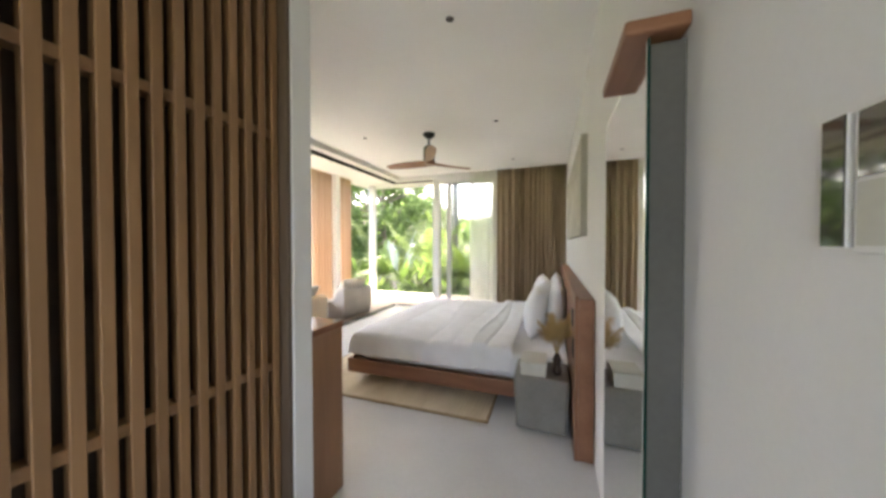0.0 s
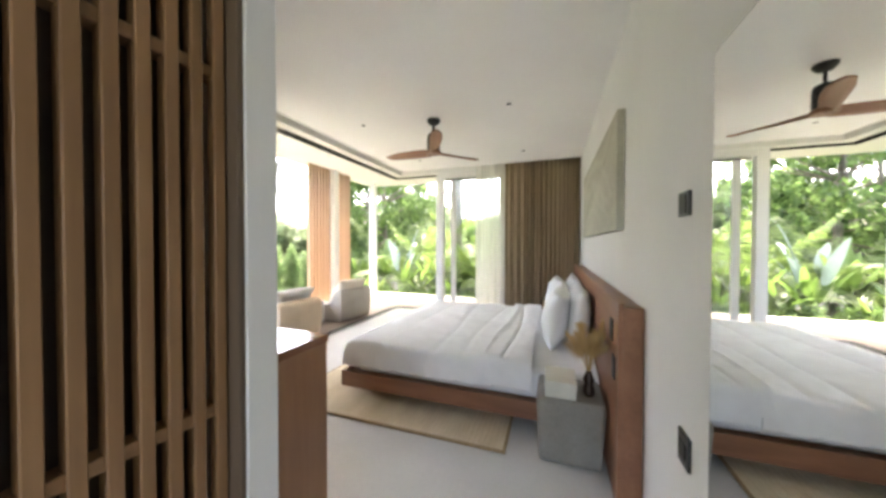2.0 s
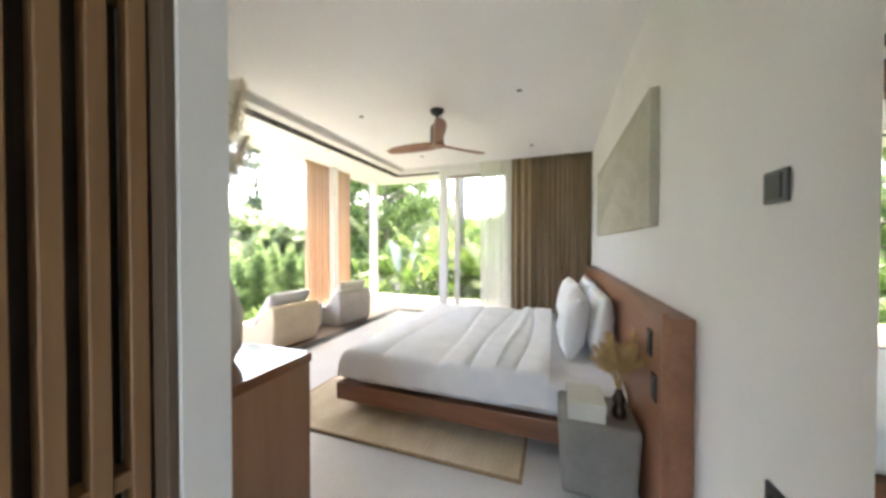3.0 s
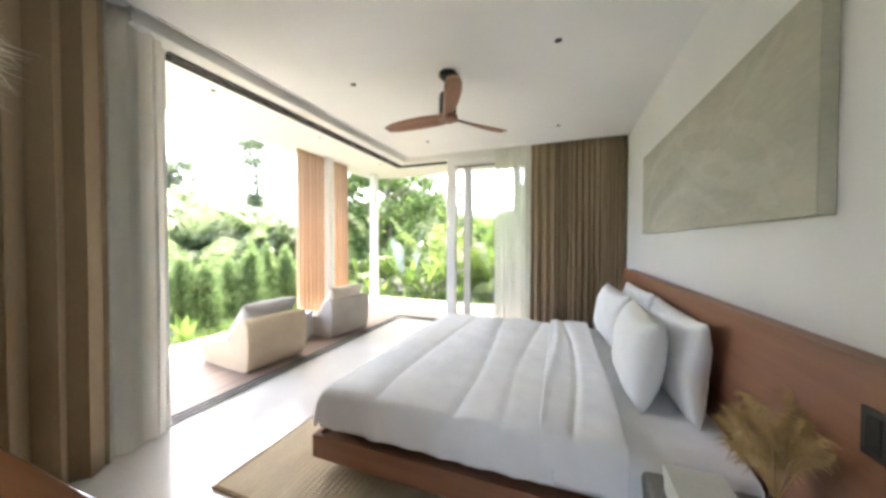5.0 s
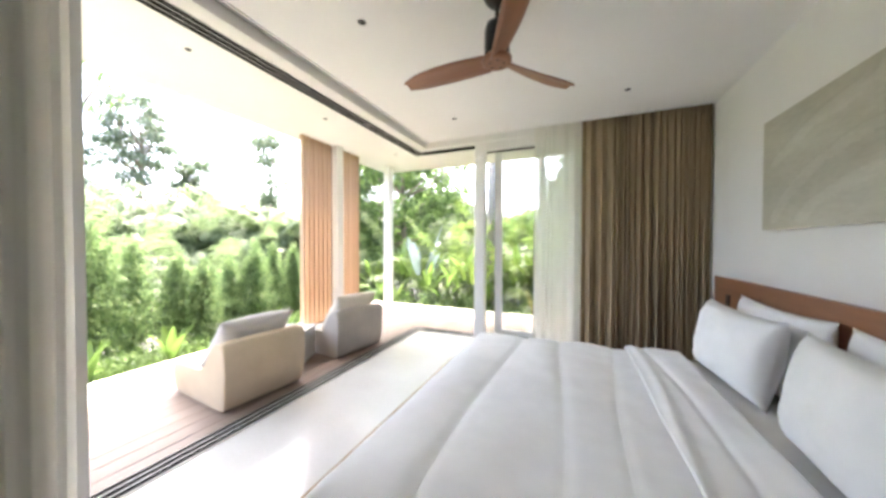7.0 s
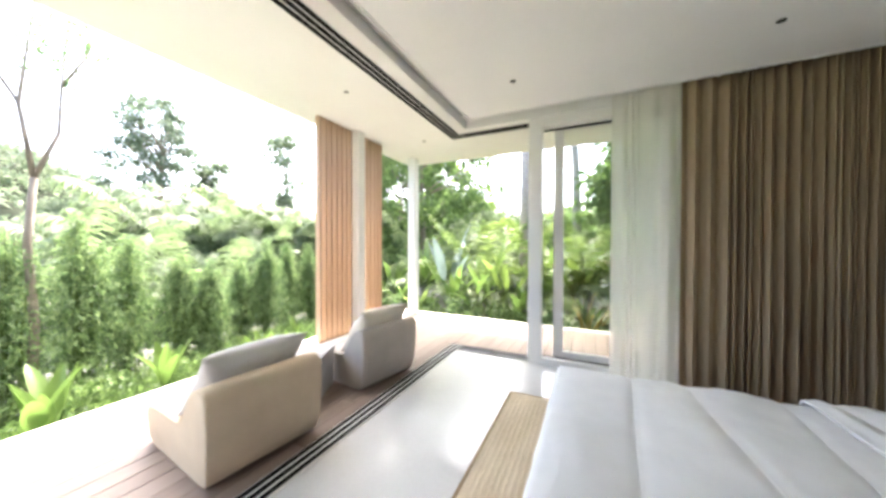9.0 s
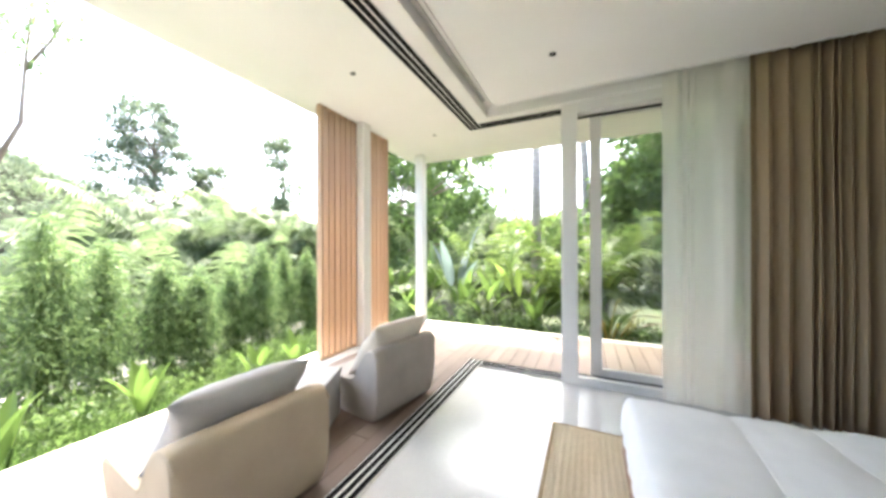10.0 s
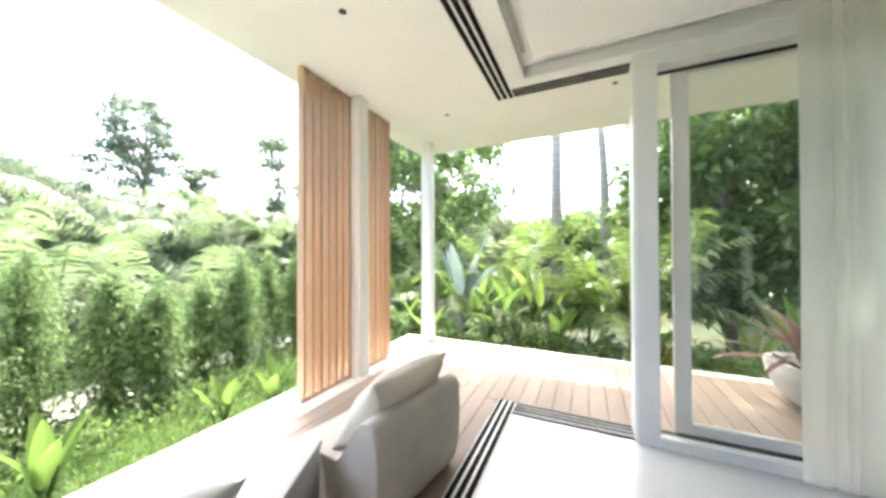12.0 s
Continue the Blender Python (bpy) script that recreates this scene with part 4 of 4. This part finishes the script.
def paddle_plant(name, x, y, n, length, width, stalk, label, mat, seed, tilt=(0.9, 1.4), bend=(0.4, 1.3), z0=None, cat="plant"):
    rs = np.random.RandomState(seed)
    t = thing(name, (x, y, ground_height(x, y) if z0 is None else z0), label, cat)
    for k in range(n):
        bm2 = blade_leaf(bmesh.new(), (rs.uniform(-0.06, 0.06), rs.uniform(-0.06, 0.06), -0.03), k * 2.399 + rs.uniform(-0.4, 0.4), length * rs.uniform(0.7, 1.1),
                         0.8 * width * rs.uniform(0.8, 1.1), stalk * rs.uniform(0.6, 1.1), rs.uniform(*tilt), rs.uniform(*bend), rs)
        part("leaf", bm2, mat, t, smooth=True)
    return t


# bamboo hedge: feathery upright plants in a row
for k in range(23):
    rs = np.random.RandomState(100 + k)
    y = 0.6 + k * 0.51 + rs.uniform(-0.12, 0.12)
    x = -7.38 - 0.022 * k + rs.uniform(-0.2, 0.2)
    h = (2.12 if k < 9 else 1.74) * rs.uniform(0.80, 1.14)
    t = thing("bamboo_shrub", (x, y, ground_height(x, y)), "feathery green bamboo shrub in a clipped hedge row", "shrub", "bamboo hedge")
    bm2 = bmesh.new()
    pos, nr = [], []
    for c in range(13):
        a, r = rs.uniform(0, 6.28), rs.uniform(0.02, 0.29 if k > 8 else 0.44)
        top = Vector((r * 0.55 * math.cos(a), r * 0.55 * math.sin(a), h * (1.06 - (0.95 if k > 8 else 0.45) * r) * rs.uniform(0.80, 1.04)))
        pts = [Vector((r * 0.6 * math.cos(a), r * 0.6 * math.sin(a), -0.1)), top * 0.5, top]
        tube(pts, [0.012, 0.010, 0.003], 5, bm2)
        f = 0.10 + 0.94 * rs.uniform(0, 1, 470) ** 0.8
        cen = np.array(pts[0])[None] * (1 - f)[:, None] + np.array(top)[None] * f[:, None]
        sp = (0.030 + 0.110 * np.sin(np.pi * np.clip(f, 0, 1) ** 0.75) ** 0.8)[:, None]
        off = rs.normal(size=(470, 3)) * sp * np.array([1, 1, 0.6])
        pos.append(cen + off)
        nr.append(off / (np.linalg.norm(off, axis=1)[:, None] + 1e-6))
    part("stem", bm2, LEAF_LIME, t)
    ob = new("foliage", leaf_mesh("foliage", np.concatenate(pos), np.concatenate(nr), 0.074, 0.26, rs, LEAF_HEDGE, 0.7))
    ob.parent = t

# pale gravel path behind the hedge
bm = bmesh.new()
edge = [[bm.verts.new((x + 0.15 * noise.noise(Vector((x, q * 0.7, 0))), q, ground_height(x, q) + 0.03)) for x in (-10.6, -9.7, -8.7)] for q in np.arange(-4, 20, 0.6)]
for a, b in zip(edge, edge[1:]):
    for k in (0, 1):
        bm.faces.new((a[k], a[k + 1], b[k + 1], b[k]))
structure("garden_path", bm, CONCRETE, "grey gravel path behind the hedge", "path", True)

# dark ground cover at the foot of the hedge
rs = np.random.RandomState(71)
cx, cy = -6.25 - 1.1 * rs.uniform(0, 1, 150) ** 0.7, rs.uniform(0.6, 12.0, 150)
cz = np.array([ground_height(a, b) for a, b in zip(cx, cy)])
off = rs.normal(size=(150, 90, 3)) * np.array([0.16, 0.16, 0.10])
pos = (np.stack([cx, cy, cz + 0.12], 1)[:, None, :] + off).reshape(-1, 3)
me = leaf_mesh("ground_cover", pos, np.tile([0, 0, 0.8], (len(pos), 1)), 0.085, 0.34, rs, LEAF_TREE, 0.0)
tagged(new("ground_cover", me), "dark green ground cover at the foot of the hedge", "ground cover", "", "stuff")

# slender young tree by the deck
yt = thing("young_tree", (-7.2, 3.65, ground_height(-7.2, 3.65)), "slender young tree with a forked trunk and sparse leaves", "tree")
fk = Vector((0.02, 0.06, 2.62))
bm2 = tube([(0, 0, -0.2), (0.03, 0.05, 1.0), (-0.04, 0.02, 1.9), fk], [0.046, 0.038, 0.034, 0.03], 10)
ends = []
for limb in (((0.0, -0.03, 3.40), (0.03, 0.02, 3.95), (0.02, 0.10, 4.75)), ((0.02, 0.24, 3.15), (0.0, 0.27, 3.70), (0.0, 0.33, 4.60)),
             ((0.0, -0.03, 3.40), (-0.1, -0.22, 3.85), (-0.15, -0.34, 4.4)), ((0.0, 0.27, 3.70), (0.05, 0.42, 4.05), (0.1, 0.55, 4.45))):
    start = [fk] if limb[0][2] < 3.45 else []
    tube(start + [Vector(p) for p in limb], [0.026, 0.020, 0.014, 0.005][-len(start + list(limb)):], 7, bm2)
    ends += [Vector(limb[1]).lerp(Vector(limb[2]), f) for f in (0.0, 0.35, 0.7, 1.0)]
part("trunk", bm2, BARK, yt, smooth=True)
rs = np.random.RandomState(41)
pos = np.concatenate([np.array(e)[None] + rs.normal(size=(46, 3)) * 0.13 for e in ends])
ob = new("crown", leaf_mesh("crown", pos, rs.normal(size=pos.shape) * 0.3, 0.075, 0.42, rs, LEAF_HEDGE))
ob.parent = yt

# big-leaved plants beside the deck
for x, y, n, ln, s in ((-5.95, 3.5, 7, 0.52, 1), (-6.05, 4.4, 5, 0.55, 2), (-6.1, 5.55, 4, 0.36, 3), (-6.0, 6.05, 5, 0.36, 4), (-5.9, 2.6, 6, 0.5, 5)):
    paddle_plant("canna_plant", x, y, n + 1, ln, 0.155, 0.26, "broad bright green canna leaves beside the deck", LEAF_BROAD, s, (1.15, 1.5), (0.0, 0.45))

for k in range(7):
    rs = np.random.RandomState(180 + k)
    x, y = -11.6 - 0.9 * (k % 3) + rs.uniform(-0.3, 0.3), 3.2 + 1.5 * k
    palm("feather_palm", x, y, 0.3 + 0.4 * (k % 3), 12, 2.0 + 0.25 * (k % 3), "bushy feather palm just behind the hedge", LEAF_FAR_HAZE, 600 + k, 0.09, 1.15, 1.35, hang=0.3)

# mid-ground palms and trees beyond the hedge, most with haze in the leaf colour
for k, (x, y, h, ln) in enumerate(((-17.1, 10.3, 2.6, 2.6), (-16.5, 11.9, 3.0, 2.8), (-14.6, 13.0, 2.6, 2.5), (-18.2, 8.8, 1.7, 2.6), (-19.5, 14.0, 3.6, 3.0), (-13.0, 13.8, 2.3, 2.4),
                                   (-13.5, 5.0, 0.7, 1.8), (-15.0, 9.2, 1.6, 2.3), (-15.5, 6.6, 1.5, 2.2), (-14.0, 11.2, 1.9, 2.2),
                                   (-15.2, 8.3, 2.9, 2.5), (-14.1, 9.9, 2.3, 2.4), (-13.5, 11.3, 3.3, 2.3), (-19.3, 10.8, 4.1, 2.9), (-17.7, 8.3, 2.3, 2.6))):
    palm("feather_palm", x, y, 0.72 * h + 0.3, 17, ln * 1.1, "feathery green palm beyond the hedge, haze in its leaf colour", LEAF_FAR_HAZE, 200 + k, 0.13, 1.35, 1.15, hang=0.45)
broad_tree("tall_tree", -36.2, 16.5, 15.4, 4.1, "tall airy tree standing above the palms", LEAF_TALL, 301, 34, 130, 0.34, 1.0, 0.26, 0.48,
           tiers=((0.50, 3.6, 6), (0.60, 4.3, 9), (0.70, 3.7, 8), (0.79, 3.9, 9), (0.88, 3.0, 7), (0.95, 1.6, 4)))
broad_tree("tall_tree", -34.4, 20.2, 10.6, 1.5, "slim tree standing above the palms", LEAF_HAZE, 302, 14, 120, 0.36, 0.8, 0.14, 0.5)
broad_tree("tall_tree", -22.5, 18.7, 11.6, 1.2, "airy tree beside the louvre screen, haze in its leaf colour", LEAF_HAZE, 303, 16, 80, 0.34, 0.7, 0.12, 0.4)
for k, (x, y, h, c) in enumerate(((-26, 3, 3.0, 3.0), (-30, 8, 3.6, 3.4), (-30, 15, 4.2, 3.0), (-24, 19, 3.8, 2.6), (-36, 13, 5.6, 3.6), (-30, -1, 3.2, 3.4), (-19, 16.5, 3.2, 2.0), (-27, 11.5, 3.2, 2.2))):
    broad_tree("garden_tree", x, y, h, c, "rounded green tree with distance haze in its leaf colour", LEAF_HAZE, 320 + k, 60, 90, 0.38, 0.9, 0.16, 0.1)
bm = bmesh.new()
grid = []
for i in range(61):
    row = []
    for j in range(21):
        az, d = radians(100 - i * 1.0), 75 + j * 5.0
        crest = (26 * math.exp(-((i - 14) / 12.0) ** 2) + 10 * math.exp(-((i - 34) / 14.0) ** 2) + 4) * math.sin(math.pi * min(1, j / 20 + 0.02) * 0.62)
        p = Vector((-2 - d * math.sin(az), 4 + d * math.cos(az), 0))
        bump = 2.4 * noise.noise(p * 0.16) + 1.3 * noise.noise(p * 0.5)
        row.append(bm.verts.new((p.x, p.y, crest - 2.5 + bump * min(1, j / 4))))
    grid.append(row)
for a, b in zip(grid, grid[1:]):
    for j in range(20):
        bm.faces.new((a[j], b[j], b[j + 1], a[j + 1]))
rs = np.random.RandomState(73)
tops = [v.co.copy() for v in bm.verts]
pick = [tops[i] for i in rs.choice(len(tops), 620)]
pos = np.array([(p.x + rs.uniform(-2, 2), p.y + rs.uniform(-2, 2), p.z + 0.9) for p in pick])
off = rs.normal(size=(len(pos), 60, 3)) * np.array([1.5, 1.5, 0.9])
pos = (pos[:, None, :] + off).reshape(-1, 3)
# hill leaves take the haze-paled colour
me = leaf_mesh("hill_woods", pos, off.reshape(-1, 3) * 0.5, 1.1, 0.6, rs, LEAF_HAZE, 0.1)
tagged(new("hill_woods", me), "distant woods covering the hill, haze in their leaf colour", "woods", "", "stuff")
structure("hill", bm, HILL, "hazy wooded hill in the distance", "hill", True)

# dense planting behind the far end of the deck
for k, (x, y, h, c, mat) in enumerate(((-8.3, 14.6, 9.5, 3.2, LEAF_TREE), (-11.5, 17.5, 9.0, 3.2, LEAF_TREE), (0.4, 12.6, 7.0, 2.1, LEAF_TREE), (2.6, 14.0, 9.0, 3.0, LEAF_TREE), (5.5, 13.0, 8.0, 3.0, LEAF_TREE), (3.5, 18.5, 8.0, 3.2, LEAF_TREE), (-6.2, 22.0, 4.6, 3.0, LEAF_FAR_HAZE), (-1.5, 23.0, 4.8, 3.2, LEAF_FAR_HAZE), (3.0, 24.0, 5.0, 3.4, LEAF_FAR_HAZE), (-10.5, 23.0, 6.5, 3.4, LEAF_FAR_HAZE), (-3.6, 18.0, 4.0, 2.0, LEAF_TREE))):
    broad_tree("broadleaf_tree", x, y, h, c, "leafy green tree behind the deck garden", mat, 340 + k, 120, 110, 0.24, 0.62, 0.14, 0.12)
for k, (x, y, h, r) in enumerate(((-3.18, 10.35, 9.5, 0.105), (-2.0, 13.6, 10.0, 0.12))):
    palm("coconut_palm", x, y, h, 12, 2.4, "tall palm with a bare grey trunk", LEAF_PALM, 360 + k, r)
for k, (x, y, h, n, ln, mat) in enumerate(((-2.35, 9.9, 0.7, 18, 1.7, LEAF_LIME), (-4.3, 10.6, 0.8, 18, 1.8, LEAF_PALM), (-1.7, 10.7, 0.9, 16, 1.8, LEAF_PALM), (-6.0, 11.0, 0.9, 16, 1.9, LEAF_PALM), (-7.2, 9.6, 0.3, 12, 1.3, LEAF_PALM), (-3.5, 11.8, 1.2, 14, 1.7, LEAF_PALM))):
    palm("areca_palm", x, y, h, n, ln, "clump of arching bright green palm fronds", mat, 380 + k, 0.05, 0.7, 1.1)
for k, (x, y, n, ln, w, st, mat) in enumerate(((-5.0, 9.9, 7, 1.35, 0.27, 1.25, LEAF_BLUE), (-4.1, 9.3, 8, 0.8, 0.24, 0.7, LEAF_BROAD), (-6.1, 9.4, 8, 0.7, 0.22, 0.5, LEAF_BROAD), (-3.0, 9.3, 8, 0.7, 0.2, 0.5, LEAF_BROAD), (-5.4, 8.9, 9, 0.55, 0.16, 0.35, LEAF_PALM), (-1.7, 9.2, 9, 0.6, 0.17, 0.4, LEAF_BROAD), (-0.5, 9.4, 9, 0.6, 0.17, 0.4, LEAF_PALM), (-2.6, 11.3, 8, 1.1, 0.32, 1.2, LEAF_BROAD), (-3.9, 10.0, 9, 0.95, 0.24, 1.15, LEAF_BROAD), (-4.6, 9.2, 7, 0.8, 0.2, 0.8, LEAF_BROAD), (-3.4, 9.6, 8, 0.9, 0.2, 1.0, LEAF_LIME), (-1.9, 10.0, 8, 1.0, 0.24, 1.1, LEAF_LIME), (-5.9, 10.3, 8, 1.0, 0.26, 1.2, LEAF_BROAD), (-6.9, 10.2, 8, 0.9, 0.26, 1.0, LEAF_BROAD), (0.1, 9.6, 8, 0.8, 0.2, 0.8, LEAF_BROAD), (-6.9, 8.6, 9, 0.6, 0.16, 0.4, LEAF_LIME))):
    paddle_plant("banana_plant", x, y, n, ln, w, st, "silvery broad leaf banana plant" if mat is LEAF_BLUE else "lush broad leaf plant behind the deck", mat, 400 + k, (1.1, 1.5), (0.15, 0.9))
for k in range(12):
    rs = np.random.RandomState(430 + k)
    x, y = -8.0 + k * 0.95, 8.75 + rs.uniform(-0.15, 0.35)
    t = thing("low_shrub", (x, y, ground_height(x, y)), "low dark green shrub along the deck", "shrub", "low shrubs")
    c, p, nrm = clumps(rs, (0, 0, 0.22), (0.42, 0.35, 0.24), 16, 60, 0.18)
    ob = new("foliage", leaf_mesh("foliage", p, nrm, 0.10, 0.4, rs, LEAF_TREE if k % 2 else LEAF_HEDGE))
    ob.parent = t

pot = thing("planter_bowl", (-0.86, 7.30, 0), "pale grey bowl planter on the deck", "planter")
part("bowl", lathe([(0.13, 0.0), (0.24, 0.10), (0.30, 0.24), (0.32, 0.36), (0.30, 0.365), (0.27, 0.30)], 32), STONE, pot, smooth=True)
paddle_plant("cordyline_plant", -0.86, 7.30, 26, 0.52, 0.07, 0.25, "dark red spiky plant growing in the planter bowl", LEAF_RED, 450, (0.4, 1.3), (0.4, 1.2), 0.29)
paddle_plant("ginger_flower", -1.75, 8.75, 9, 0.22, 0.05, 0.75, "bright yellow flower spikes behind the deck", LEAF_YELLOW, 452, (1.0, 1.5), (0.3, 0.9))

# lawn strip along the deck
rs = np.random.RandomState(77)
n = 42000
gx = np.concatenate([-5.2 - 2.1 * rs.uniform(0, 1, n) ** 2.2, rs.uniform(-6.6, 2.5, 9000)])
gy = np.concatenate([rs.uniform(1.5, 8.4, n), rs.uniform(7.9, 8.7, 9000)])
gz = np.array([ground_height(a, b) for a, b in zip(gx, gy)])
me = leaf_mesh("lawn", np.stack([gx, gy, gz], 1), np.tile([0, 0, 2.2], (len(gx), 1)), 0.085, 0.14, rs, GRASS, -0.3)
tagged(new("lawn", me), "short bright green lawn beside the deck", "grass", "", "stuff")

# ---- deck boards ----
x = -4.7365
rnd = random.Random(5)
while x < 2.9:
    y = -1.6 if x < -3.37 else 6.32
    first = True
    while y < 7.745:
        ln = rnd.uniform(1.4, 3.4) if first else 2.9
        first = False
        y1 = min(7.745, y + ln)
        if 7.745 - y1 < 0.5:
            y1 = 7.745
        if y < 6.3 and x < -3.35 < x + 0.142:
            y1 = min(y1, 6.32)
        w = min(0.138, -3.35 - x - 0.004) if x < -3.35 and y < 6.3 else 0.138
        if w > 0.02:
            part("deck_board", box(x, x + w, y, y1 - 0.004, -0.028, 0.0, 0.003, 1), DECK, bpy.data.objects["deck_base"])
        y = y1
    x += 0.1415
